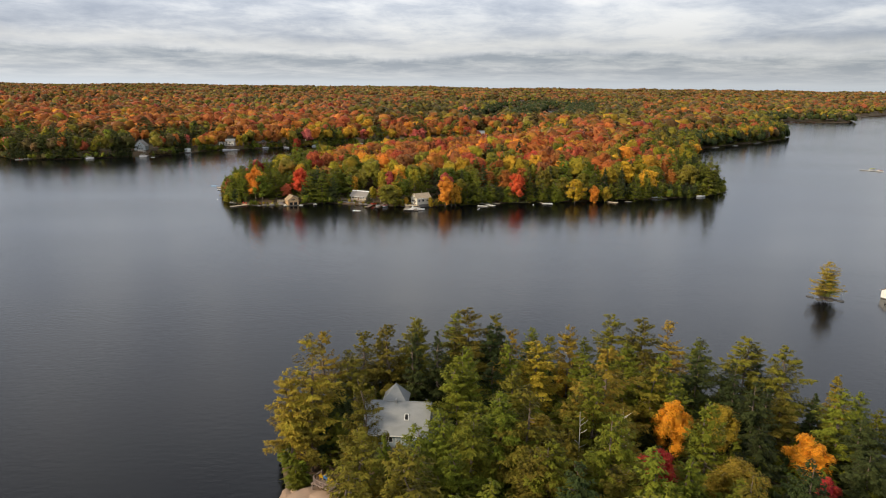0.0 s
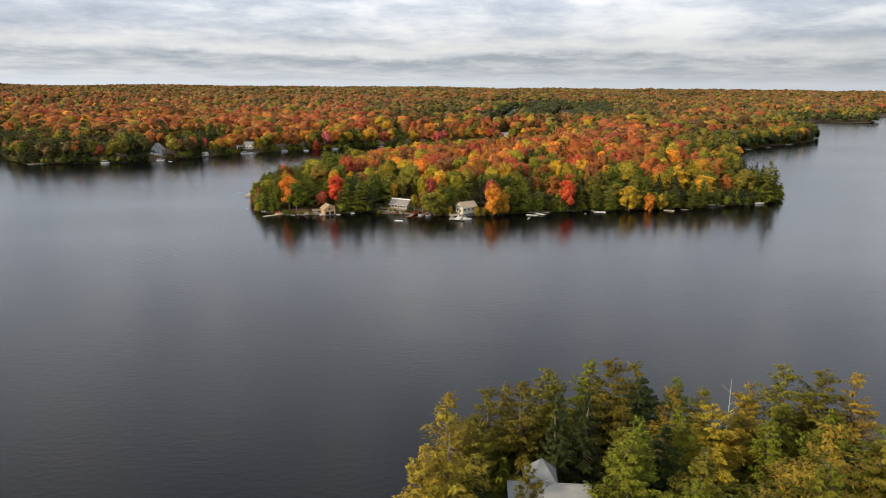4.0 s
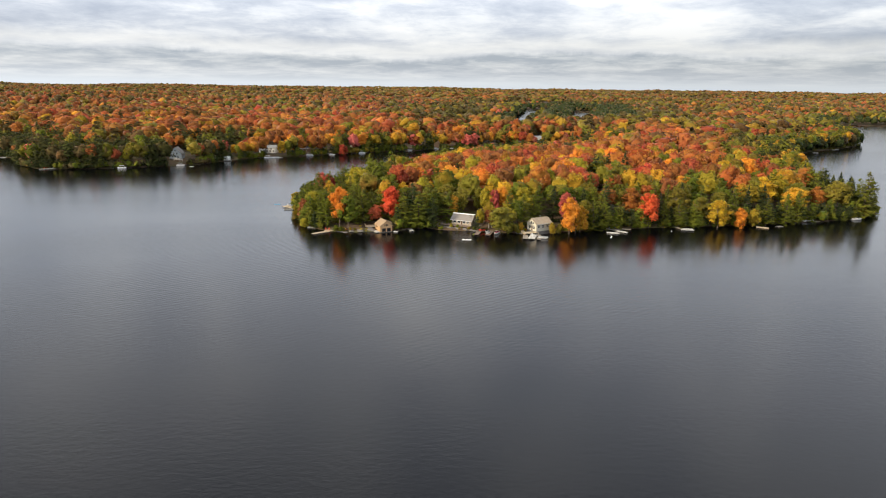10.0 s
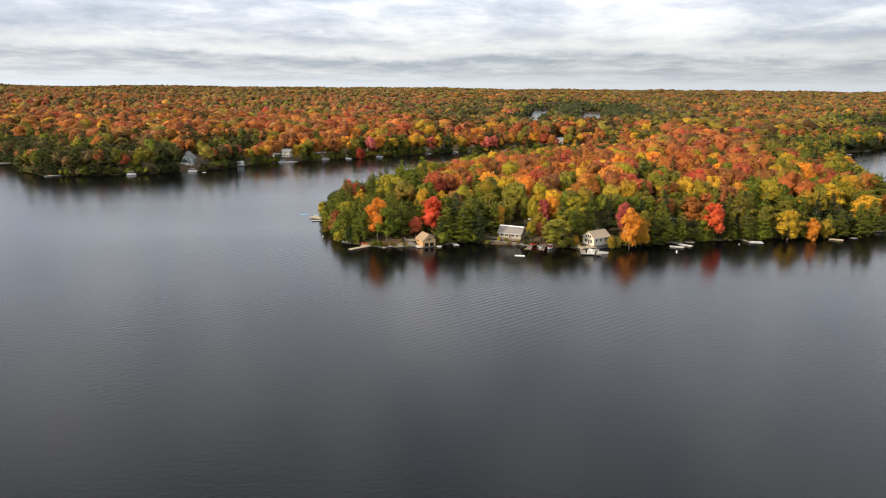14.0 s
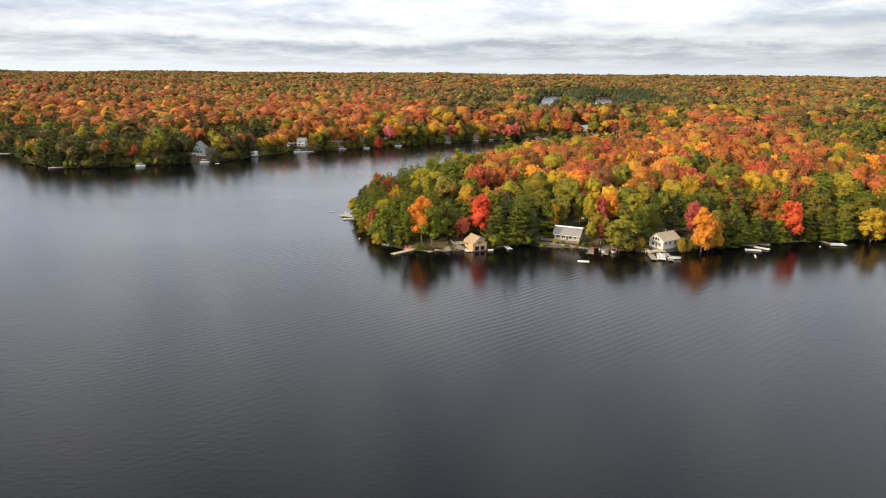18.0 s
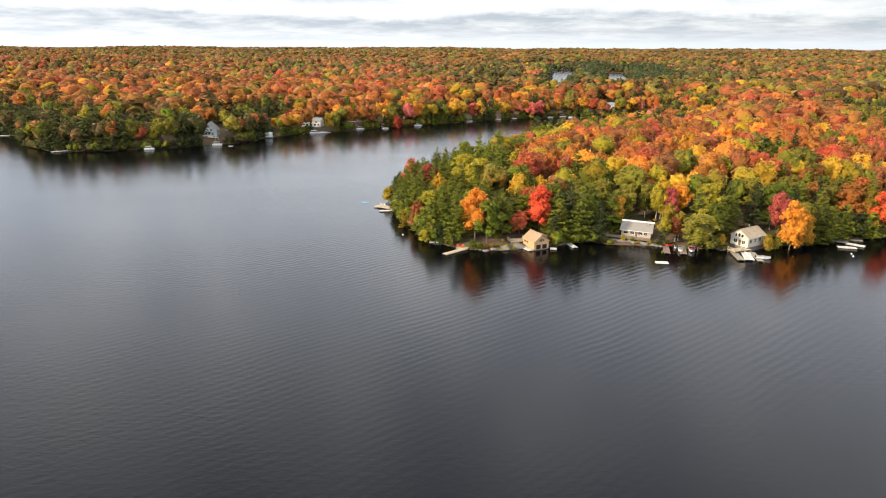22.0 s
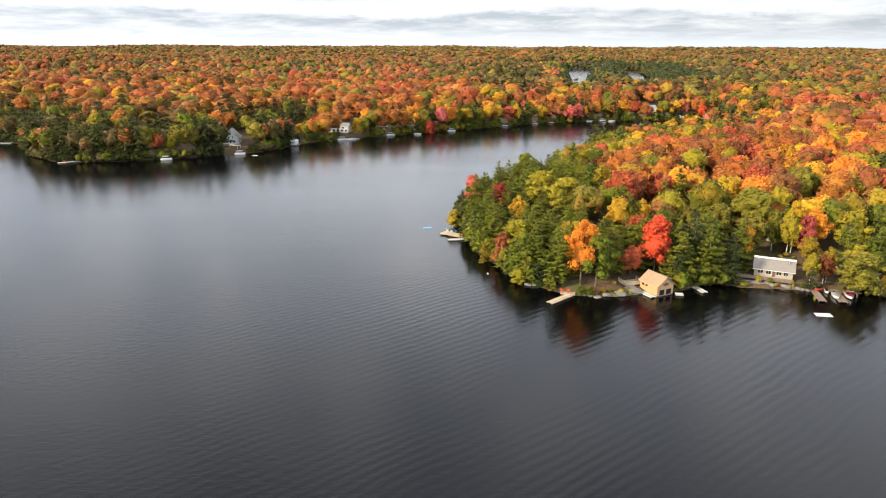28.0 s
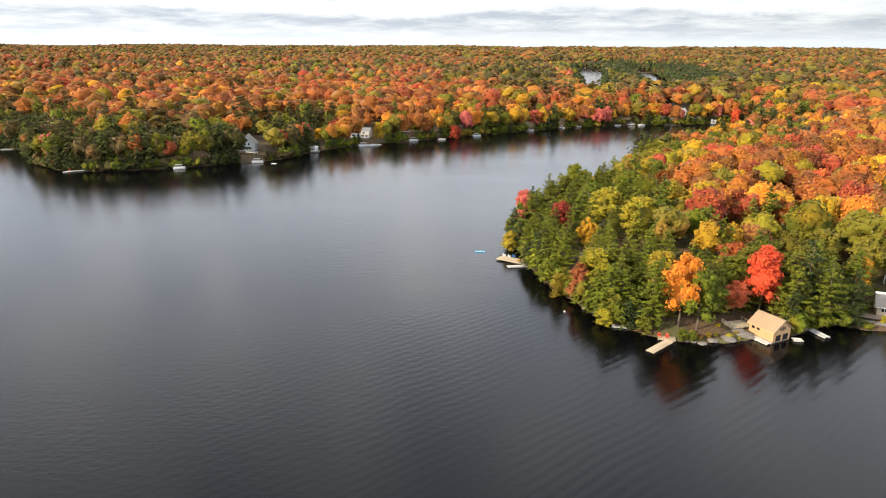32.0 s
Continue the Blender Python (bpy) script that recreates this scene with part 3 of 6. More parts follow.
def clear_of(p, spots):
    ok = np.ones(len(p), bool)
    for x, y, r in spots:
        ok &= np.hypot(p[:, 0] - x, p[:, 1] - y) > r
    return ok


# clearings round buildings, lawns and landings
OPEN = [(-47.5, 361.2, 6.5), (-55.0, 362.5, 4), (-93.8, 358.8, 6.5), (-82.5, 357.5, 7), (-101.2, 358.8, 4.5), (-45.0, 370.0, 7.5), (-56.2, 368.8, 5), (-32.5, 360.0, 5.5), (-38.8, 378.8, 7), (-6.2, 361.2, 9), (-12.0, 355.0, 6.5), (-16.0, 354.0, 5), (-25.0, 367.5, 3), (27.5, 395.0, 5), (-88.0, 354.0, 6.5), (-97.0, 356.0, 6), (-106.5, 353.5, 4.5), (-40.5, 361.0, 4)]
FAR_OPEN = [(-282.5, 632.5, 10), (-276.2, 612.5, 9), (-271.2, 600.0, 8), (-337.5, 631.2, 8), (-332.5, 610.0, 7), (-210.0, 670.0, 11), (-241.2, 637.5, 6), (-215.0, 681.2, 13), (-350.0, 676.2, 11), (-340.0, 650.0, 6), (-141.2, 726.2, 8), (-82.5, 757.5, 11), (60.0, 840.0, 12),
            (56.2, 812.5, 14), (-440.0, 660.0, 12), (28.8, 852.5, 7), (93.8, 831.2, 12), (-175.0, 695.0, 6)]


FAR_OPEN = [(x, y, r + 0.6) for x, y, r in FAR_OPEN]
FAR_OPEN += [(-180.1, 678.9, 4.0), (-164.4, 694.2, 4.0), (-159.9, 685.5, 4.0), (-134.0, 704.6, 4.0), (-118.1, 738.6, 4.0), (-89.8, 739.9, 4.0), (-63.0, 755.8, 4.0), (-48.0, 764.1, 4.0), (-11.4, 777.7, 4.0), (1.3, 782.4, 4.0), (9.0, 778.7, 4.0), (34.8, 796.7, 4.0), (48.2, 812.3, 12), (40.6, 811.9, 9), (17.8, 824.9, 7), (-142.5, 716.3, 6), (-186.9, 685.9, 5), (-215.6, 670.2, 7), (-327.6, 622.9, 7), (-330.5, 630.9, 7), (-72.3, 783.9, 9), (60.5, 803.9, 7), (-274.0, 604.7, 9), (-273.8, 607.0, 9), (-275.1, 607.2, 8), (-329.0, 630.0, 9), (-324.0, 618.0, 8), (-271.0, 600.0, 9), (-267.5, 591.0, 7), (45.0, 800.0, 12), (50.0, 806.0, 16), (58.0, 816.0, 14)]


def pick(weights):
    ks = list(weights)
    w = np.array([weights[k] for k in ks], float)
    return ks[rng.choice(len(ks), p=w / w.sum())]


POINT_MIX = {"hemlock/cedar": 4, "cedar/cedar": 2, "pine/cedar": 1.5, "hemlock/pine": 3, "broad/cedar": 1, "broad/lime": 0.3}
BANK_MIX = {"hemlock/spruce": 4.5, "pine/spruce": 1.6, "cedar/cedar": 1.2, "broad/spruce": 0.8, "broad/darkmaple": 2.0, "broad/green": 1.0, "broad/olive": 0.4, "broad/lime": 0.25, "broad/rose": 0.12}
BANK_EDGE = {"hemlock/spruce": 4, "broad/spruce": 3, "cedar/cedar": 1.2, "broad/green": 1.2, "broad/darkmaple": 1}
SPRUCE_MIX = {"spruce/spruce": 3, "spruce/pine": 2.2, "hemlock/spruce": 2, "cedar/pine": 2, "cedar/cedar": 1.6, "broad/olive": 0.8, "broad/lime": 0.6, "broad/gold": 0.3}
CHANNEL_MIX = {"hemlock/spruce": 2.6, "cedar/cedar": 1.2, "broad/green": 1.0, "broad/olive": 1.6, "broad/gold": 2.2, "broad/amber": 1.6, "broad/orange": 2.6, "broad/rust": 1.0, "broad/rose": 0.6}
SHORE_MIX = {"hemlock/spruce": 1.8, "cedar/cedar": 3, "cedar/pine": 2.2, "pine/pine": 1.4, "hemlock/pine": 2.0, "broad/green": 2.0, "broad/olive": 2.2, "broad/lime": 2.2, "broad/gold": 1.0, "broad/rose": 0.3}
BAND_MIX = {"pine/pine": 1.0, "hemlock/pine": 1.5, "broad/green": 2.6, "broad/olive": 3.4, "broad/lime": 3.2, "broad/gold": 0.9, "broad/amber": 0.4, "broad/orange": 0.8, "broad/rust": 0.4, "broad/flame": 0.2}
ORANGE_MIX = {"hemlock/spruce": 0.3, "broad/green": 0.5, "broad/olive": 1.5, "broad/lime": 0.5, "broad/gold": 0.8, "broad/amber": 0.9, "broad/darkmaple": 0.5, "broad/orange": 5, "broad/rust": 3.8, "broad/flame": 2.8, "broad/red": 0.5}
MIXED_MIX = {"hemlock/spruce": 0.8, "broad/spruce": 0.9, "broad/darkmaple": 1.6, "broad/green": 1.8, "broad/olive": 2.6, "broad/lime": 0.5, "broad/gold": 0.6, "broad/orange": 3.0, "broad/rust": 2.8, "broad/flame": 1.2}
GREEN_MIX = {"hemlock/spruce": 1.5, "broad/spruce": 2, "broad/darkmaple": 3, "broad/green": 2.6, "broad/olive": 3, "broad/lime": 0.4, "broad/orange": 0.8, "broad/rust": 1.8}
# Muted kinds of the far woods; the dulling also puts haze into colour.
FAR_HAZE_MIX = {"hemlock/spruce": 0.8, "broad/spruce": 0.8, "broad/darkmaple": 1.6, "broad/olive": 1.8, "broad/orange": 2.4, "broad/rust": 5, "broad/flame": 1.6}
HEAD_MIX = {"hemlock/spruce": 0.3, "broad/green": 0.5, "broad/olive": 1.2, "broad/lime": 0.6, "broad/gold": 1.2, "broad/amber": 1.2, "broad/orange": 5.5, "broad/rust": 3, "broad/flame": 2.8, "broad/red": 0.4}
LAKESIDE_MIX = {"hemlock/spruce": 5, "broad/spruce": 1.5, "broad/darkmaple": 1}
# Farthest woods, duller still: the horizon's haze given as leaf colour.
FAR_HAZE_DEEP = {"broad/spruce": 1.2, "broad/darkmaple": 2, "broad/olive": 2, "broad/green": 1, "broad/rust": 3, "broad/orange": 0.8}
SECOND = [COLORS[k] for k in ("lime", "gold", "orange", "rust", "olive")]


def pick_clumped(mixes, x, y, size):
    """One kind for each tree; neighbours tend to share theirs."""
    field = waves(x, y, size, 41) + 0.8 * waves(x, y, size * 0.45, 43) + rng.normal(0, 0.32, len(x))
    u = (np.argsort(np.argsort(field)) + 0.5) / len(x)
    out = []
    for m, v in zip(mixes, u):
        w = np.cumsum(list(m.values()))
        out.append(list(m)[int(np.searchsorted(w, v * w[-1]))])
    return out


def stuff_forest(name, pts, mixes, lumps, leaves, size, label, height=(13.5, 18.5), widen=1.0, level=3, sink=0.0, turning=0.45, soft=0.0, clump=26, needles=1.6):
    """Many trees joined in one mesh; each keeps its own colour in the tint attribute, part of the crown turning to another."""
    n, kinds = len(pts), 16
    z = ground_z(pts[:, 0], pts[:, 1])
    names = pick_clumped(mixes, pts[:, 0], pts[:, 1], clump)
    con = np.array([not s.startswith("broad") for s in names])
    tint = np.array([COLORS[s.split("/")[1]] for s in names])
    # soft draws tints to their mean: crowns merged, and distance haze painted in.
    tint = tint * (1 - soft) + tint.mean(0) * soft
    tint = tint * rng.uniform(0.8, 1.2, (n, 1)) * rng.uniform(0.93, 1.07, (n, 3))
    other = np.array(SECOND)[rng.integers(0, len(SECOND), n)]
    hh = rng.uniform(*height, n) * np.where(con, 1.12, 1.0)
    wide = hh * rng.uniform(0.85, 1.18, n) * widen
    a = rng.uniform(0, 6.28, n)
    verts, faces, tints, base = [], [], [], 0
    for group, molds in ((~con, [broadleaf(leaves, lumps, size, level) for _ in range(kinds)]),
                         (con, [conifer(int(leaves * needles), ("hemlock", "cedar", "hemlock", "pine")[k % 4], 1.12 / math.sqrt(leaves * needles)) if leaves > 20 else broadleaf(leaves, lumps, size, level, 0.045, 0.8) for k in range(kinds)])):
        g = np.flatnonzero(group)
        if not len(g):
            continue
        p = np.stack([m[0] for m in molds])[rng.integers(0, kinds, len(g))]
        ca, sa, w = np.cos(a[g])[:, None], np.sin(a[g])[:, None], wide[g, None]
        P = np.stack([(p[..., 0] * ca - p[..., 1] * sa) * w + pts[g, 0, None], (p[..., 0] * sa + p[..., 1] * ca) * w + pts[g, 1, None],
                      p[..., 2] * hh[g, None] + (z[g] - sink * hh[g] * ~con[g])[:, None]], -1)
        m = p.shape[1]
        patch = np.sin(p[..., 0] * 17 + a[g, None] * 3) + np.sin(p[..., 1] * 15 + a[g, None] * 5) + np.sin(p[..., 2] * 14 + a[g, None] * 7)
        share = np.clip(patch * 0.45 + 0.1, 0, 1) * (turning * rng.uniform(0, 1, (len(g), 1)) * ~con[g, None])
        tints.append((tint[g, None] * (1 - share[..., None]) + other[g, None] * share[..., None]).reshape(-1, 3))
        verts.append(P.reshape(-1, 3))
        faces.append((molds[0][1][None] + (np.arange(len(g)) * m)[:, None, None]).reshape(-1, 3) + base)
        base += len(g) * m
    ob = new(name, raw_mesh(name, np.concatenate(verts), np.concatenate(faces), M_leaf, np.concatenate(tints)))
    return tagged(ob, label, "forest", kind="stuff")


def blend_mix(d, x, y):
    """Conifers by the water, then a yellow-green band, then maples in patches of orange, mixed and green; far woods
    take muted kinds that put haze into the colour.
    """
    out = []
    patch = waves(x, y, 45, 21) * 0.5 + waves(x, y, 190, 22) * 1.0 + waves(x, y, 520, 23) * 0.8
    head = (y < 570) & (x > -140) & (x < 200)
    near_bay = np.minimum(-signed(x, y, BAY), -signed(x, y, POND))
    bay = np.exp(-np.maximum(near_bay, 0) / 130)
    east = np.clip((x - 20 - (y - 700) * 0.1) / 240, 0, 1) * (y > 600)
    far = np.clip((y - 900) / 2000, 0, 1)
    level = patch + 0.34 + 0.4 * head + 0.22 * ((x < 60) & (y < 1150)) - 0.62 * east - 0.35 * bay - 0.3 * far
    deep = np.where(head, np.where(x < -70, 38, np.where(x > 120, 42, 18)), np.where(x < -235, 56, 22))
    r, r2 = rng.uniform(0, 1, len(d)), rng.normal(0, 0.12, len(d))
    for i in range(len(d)):
        if head[i] and x[i] < -88 and d[i] < 22:
            out.append(POINT_MIX)
        elif r[i] < 0.96 * math.exp(-((d[i] / deep[i]) ** 2)):
            out.append(POINT_MIX if head[i] and x[i] < -70 else SPRUCE_MIX if head[i] and x[i] > 12 else BANK_MIX if x[i] < -235 else CHANNEL_MIX if not head[i] and x[i] < 110 else SHORE_MIX)
        elif near_bay[i] < 190 and r[i] < 0.95 - near_bay[i] * 0.0035:
            out.append(BANK_MIX)
        elif head[i] and d[i] + r2[i] * 70 < (52 if x[i] < -40 else 40):
            out.append(BAND_MIX)
        else:
            v = level[i] + r2[i]
            out.append(FAR_HAZE_DEEP if far[i] > 0.55 + r2[i] else FAR_HAZE_MIX if far[i] > 0 and r[i] < 0.45 + far[i] and v > -0.35 else HEAD_MIX if head[i] else ORANGE_MIX if v > 0.05 else MIXED_MIX if v > -0.3 else GREEN_MIX)
    return out


# kind, colour, x, y, height, width
HERO_WEST = [
    ("broad", "lime", -136.3, 422.7, 9.0, 1.2),
    ("broad", "rose", -130.9, 442.8, 9.0, 0.9),
    ("broad", "rose", -127.6, 456.6, 13.0, 1.0),
    ("cedar", "lime", -127.5, 381.4, 8.1, 1.1),
    ("broad", "lime", -126.0, 383.2, 6.5, 1.3),
    ("broad", "rust", -122.4, 377.5, 11.0, 0.8),
    ("broad", "lime", -118.8, 362.5, 5.9, 1.62),
    ("broad", "flame", -118.5, 427.3, 15.0, 1.1),
    ("broad", "gold", -114.1, 406.5, 14.0, 0.9),
    ("cedar", "cedar", -108.5, 360.5, 16.3, 1.3),
    ("broad", "lime", -103.6, 429.7, 17.0, 1.25),
    ("broad", "amber", -102.0, 359.4, 20.9, 0.84),
    ("broad", "green", -98.1, 358.2, 15.9, 1.08),
    ("broad", "lime", -97.7, 411.7, 18.0, 1.25),
    ("broad", "coral", -86.2, 365.8, 9.0, 1.3),
]
HERO_MIDDLE = [
    ("broad", "orange", -83.3, 478.2, 17.0, 1.1),
    ("broad", "lime", -79.9, 435.2, 18.0, 1.3),
    ("broad", "scarlet", -79.1, 367.5, 19.0, 0.9),
    ("broad", "orange", -75.8, 461.7, 17.0, 1.1),
    ("broad", "gold", -74.8, 396.7, 15.0, 0.75),
    ("hemlock", "pine", -72.9, 366.8, 16.8, 1.2),
    ("hemlock", "spruce", -68.8, 366.9, 20.0, 1.3),
    ("hemlock", "pine", -65.7, 362.2, 18.0, 1.2),
    ("hemlock", "pine", -63.9, 410.0, 17.0, 1.2),
    ("broad", "flame", -60.8, 427.2, 15.0, 1.1),
    ("cedar", "spruce", -59.2, 362.2, 14.7, 1.0),
    ("hemlock", "pine", -58.2, 411.3, 20.0, 1.3),
    ("broad", "gold", -54.3, 464.7, 18.0, 1.2),
    ("broad", "rust", -46.9, 447.7, 17.0, 1.1),
    ("broad", "lime", -32.5, 371.6, 11.1, 1.0),
]
HERO_EAST = [
    ("broad", "olive", -28.5, 352.8, 14.8, 1.45),
    ("hemlock", "cedar", -23.5, 368.5, 16.0, 1.2),
    ("broad", "green", -20.5, 362.0, 14.0, 1.15),
    ("hemlock", "pine", -17.0, 365.0, 15.0, 1.2),
    ("cedar", "cedar", -12.0, 368.5, 14.0, 1.3),
    ("broad", "amber", 2.6, 354.8, 19.0, 0.85),
    ("broad", "plum", 3.0, 364.0, 19.0, 0.8),
    ("broad", "gold", 6.0, 356.5, 16.0, 0.8),
    ("broad", "gold", 8.5, 358.0, 15.0, 0.9),
    ("broad", "olive", 11.5, 364.0, 15.0, 1.0),
    ("hemlock", "pine", 15.0, 361.5, 15.0, 1.2),
    ("cedar", "pine", 20.5, 363.0, 14.0, 1.2),
    ("cedar", "cedar", 27.5, 366.5, 13.0, 1.25),
    ("cedar", "spruce", 32.1, 375.1, 9.6, 1.2),
    ("broad", "coral", 36.0, 371.5, 5.5, 1.35),
]
HERO_END = [
    ("broad", "scarlet", 43.3, 370.3, 17.5, 1.0),
    ("hemlock", "cedar", 51.0, 371.5, 13.0, 1.2),
    ("cedar", "pine", 58.0, 371.5, 14.0, 1.2),
    ("cedar", "cedar", 66.0, 373.5, 13.5, 1.3),
    ("broad", "gold", 77.0, 372.3, 16.3, 1.15),
    ("broad", "amber", 87.9, 372.8, 12.5, 0.9),
    ("broad", "lime", 95.7, 375.5, 12.6, 0.94),
    ("hemlock", "pine", 103.0, 378.0, 15.0, 1.2),
    ("cedar", "cedar", 113.9, 381.1, 17.0, 1.1),
    ("cedar", "pine", 120.8, 383.9, 17.9, 1.1),
    ("broad", "olive", 153.4, 406.5, 18.2, 1.35),
    ("hemlock", "pine", 165.3, 402.0, 25.0, 1.1),
    ("hemlock", "cedar", 171.5, 408.0, 20.3, 1.15),
]
HERO = HERO_WEST + HERO_MIDDLE + HERO_EAST + HERO_END
BIRCHES = [("lime", -37.3, 360.7, 10.5, 0.8), ("rust", -33.3, 361.2, 9.5, 1.0), ("lime", -31.9, 362.2, 10.5, 0.8), ("gold", -31.7, 383.3, 17.0, 0.7),
           ("lime", -33.8, 381.5, 15.5, 0.7), ("plum", -29.4, 379.9, 14.0, 0.7), ("olive", -36.9, 385.0, 14.0, 0.8), ("gold", -49.2, 375.7, 13.0, 0.6)]
ISLE_HERO_WEST = [
    ("pine", "goldpine", -24.6, 100.0, 18.6, 0.95),
    ("hemlock", "cedar", -22.5, 94.0, 5.0, 1.5),
    ("pine", "goldpine", -21.8, 103.0, 22.5, 1.1),
    ("pine", "goldpine", -21.1, 115.1, 19, 1.0),
    ("pine", "oldpine", -20.8, 98.6, 12.0, 1.2),
    ("hemlock", "pine", -16.8, 101.0, 9.0, 1.3),
    ("pine", "oldpine", -14.4, 97.2, 6.5, 1.1),
    ("spruce", "goldpine", -13.8, 98.0, 8.0, 1.3),
    ("hemlock", "cedar", -12.5, 90.0, 7.0, 1.3),
    ("pine", "oldpine", -11.6, 95.5, 18.2, 0.9),
    ("pine", "oldpine", -9.3, 119.3, 18, 1.15),
    ("spruce", "pine", -7.9, 89.1, 11.5, 1.25),
]
ISLE_HERO_MIDDLE = [
    ("spruce", "spruce", -4.3, 116.4, 17, 1.1),
    ("hemlock", "pine", -3.1, 85.7, 14.8, 1.2),
    ("spruce", "spruce", -0.1, 116.5, 17, 1.2),
    ("hemlock", "pine", 0.5, 87.8, 15.8, 1.3),
    ("cedar", "cedar", 4.8, 97.0, 9, 1.3),
    ("hemlock", "pine", 4.9, 85.8, 16.2, 1.3),
    ("pine", "oldpine", 6.1, 125.8, 19, 1.3),
    ("hemlock", "cedar", 7.1, 99.5, 11, 1.3),
    ("hemlock", "cedar", 9.6, 87.9, 18.0, 1.3),
    ("hemlock", "cedar", 10.2, 98.6, 13, 1.3),
    ("hemlock", "spruce", 10.7, 124.6, 16, 1.2),
    ("pine", "oldpine", 13.2, 88.0, 18.8, 1.3),
]
ISLE_HERO_EAST = [
    ("pine", "goldpine", 14.2, 120.6, 16, 1.0),
    ("broad", "goldpine", 15.5, 93.1, 12, 1.04),
    ("pine", "lime", 18.3, 114.4, 16, 1.3),
    ("broad", "gold", 24.8, 120.1, 9, 0.65),
    ("pine", "goldpine", 25.0, 118.2, 18, 0.9),
    ("pine", "goldpine", 28.0, 101.3, 20, 1.35),
    ("broad", "red", 33.5, 89.1, 9, 1.1),
    ("pine", "oldpine", 35.7, 127.5, 18, 1.2),
    ("broad", "blaze", 38.9, 98.2, 12.8, 0.86),
    ("hemlock", "cedar", 41.5, 79.0, 10, 1.4),
    ("pine", "oldpine", 41.7, 126.3, 18, 1.2),
    ("broad", "goldpine", 43.3, 83.5, 10, 1.43),
]
ISLE_HERO_END = [
    ("broad", "lime", 46.8, 99.3, 12, 1.04),
    ("pine", "goldpine", 47.3, 125.9, 17.5, 1.0),
    ("hemlock", "spruce", 48.5, 88.5, 13, 1.3),
    ("hemlock", "pine", 49.2, 115.6, 17, 1.4),
    ("hemlock", "spruce", 52.0, 80.0, 11, 1.4),
    ("broad", "red", 57.4, 85.5, 7, 1.1),
    ("pine", "oldpine", 57.7, 114.7, 18, 1.5),
    ("broad", "blaze", 58.3, 92.0, 9.6, 1.3),
    ("hemlock", "spruce", 62.5, 84.0, 12, 1.5),
    ("pine", "oldpine", 62.7, 110.2, 18, 1.4),
    ("hemlock", "spruce", 66.0, 92.0, 13, 1.5),
    ("spruce", "goldpine", 70.0, 105.9, 15, 1.5),
]
ISLE_HERO = ISLE_HERO_WEST + ISLE_HERO_MIDDLE + ISLE_HERO_EAST + ISLE_HERO_END


FAR_HERO = [("rose", -442.2, 650.0, 13, 1.3), ("rose", -368.5, 565.7, 6, 1.2), ("scarlet", -400.4, 602.2, 8, 1.1), ("amber", -369.9, 660.6, 15, 1.3), ("rose", -250.8, 652.4, 14, 1.2),
            ("gold", -241.3, 651.1, 11, 1.2), ("amber", -193.9, 678.1, 17, 1.0), ("gold", -202.7, 666.3, 16, 0.9), ("red", -150.5, 691.1, 13, 1.2), ("rose", -104.4, 738.1, 19, 1.1),
            ("rose", -86.9, 742.6, 17, 0.9), ("gold", -66.7, 762.3, 18, 0.8), ("rose", -30.8, 768.8, 18, 1.3), ("rose", -22.2, 773.4, 17, 1.2), ("scarlet", 13.8, 787.9, 14, 1.0),
            ("amber", 18.0, 787.8, 18, 1.0), ("scarlet", 91.7, 786.8, 18, 0.8)]


def plant_headland():
    for color, x, y, h, w in FAR_HERO:
        tree("broad", color, x, y, h, w, "bright trees on the far shore", "standing on the far shore")
    for kind, color, x, y, h, w in HERO:
        tree(kind, color, x, y, h, w, "trees on the headland", "on the headland shore by the water")
    for color, x, y, h, w in BIRCHES:
        tree("broad", color, x, y, h, w, "birches by the cottage", "beside the lakeside cottage", birch=True)
    p = jitter(-140, 200, 348, 560, 8.4)
    sd = shore(p[:, 0], p[:, 1])[0]
    ok = (sd > 1.3) & clear_of(p, OPEN) & clear_of(p, [(h[2], h[3], 3.2 if h[2] < -70 else 4.4) for h in HERO])
    p, sd = p[ok], sd[ok]
    front = (p[:, 1] < 412) & (sd < 26) | (p[:, 0] < -108) & (sd < 24) & (p[:, 1] < 470)
    order = np.argsort(sd + 1000 * ~front)
    near, rest = order[:230], order[230:]
    mixes = blend_mix(sd, p[:, 0], p[:, 1])
    for i in near:
        kind, color = pick(mixes[i]).split("/")
        tall = rng.uniform(13, 18) if sd[i] > 5 else rng.uniform(9, 15)
        if p[i, 0] < -70 and not kind.startswith("broad"):
            tall *= 0.85
        tree(kind, color, p[i, 0], p[i, 1], tall, rng.uniform(1.05, 1.35), "trees on the headland")
    q = jitter(-140, -52, 350, 470, 6.2)
    qd = shore(q[:, 0], q[:, 1])[0]
    q = q[(qd > 1.0) & (qd < 20) & clear_of(q, OPEN) & clear_of(q, [(h[2], h[3], 3.0) for h in HERO]) & clear_of(q, [(h[2] - 1.5, h[3] - 4, 5.5) for h in HERO if h[1] in ("scarlet", "amber", "flame", "gold")]) & (q[:, 1] < 360 + 1.2 * (q[:, 0] + 140))]
    for x, y in q[:110]:
        kind, color = pick(POINT_MIX).split("/")
        tree(kind, color, x, y, rng.uniform(9, 15), rng.uniform(1.3, 1.7), "trees on the headland")
    stuff_forest("headland_forest", p[rest], [mixes[i] for i in rest], 26, 520, 0.027, "dense autumn maple forest in orange, red and green covering the headland", (12.5, 20.5), 1.06)


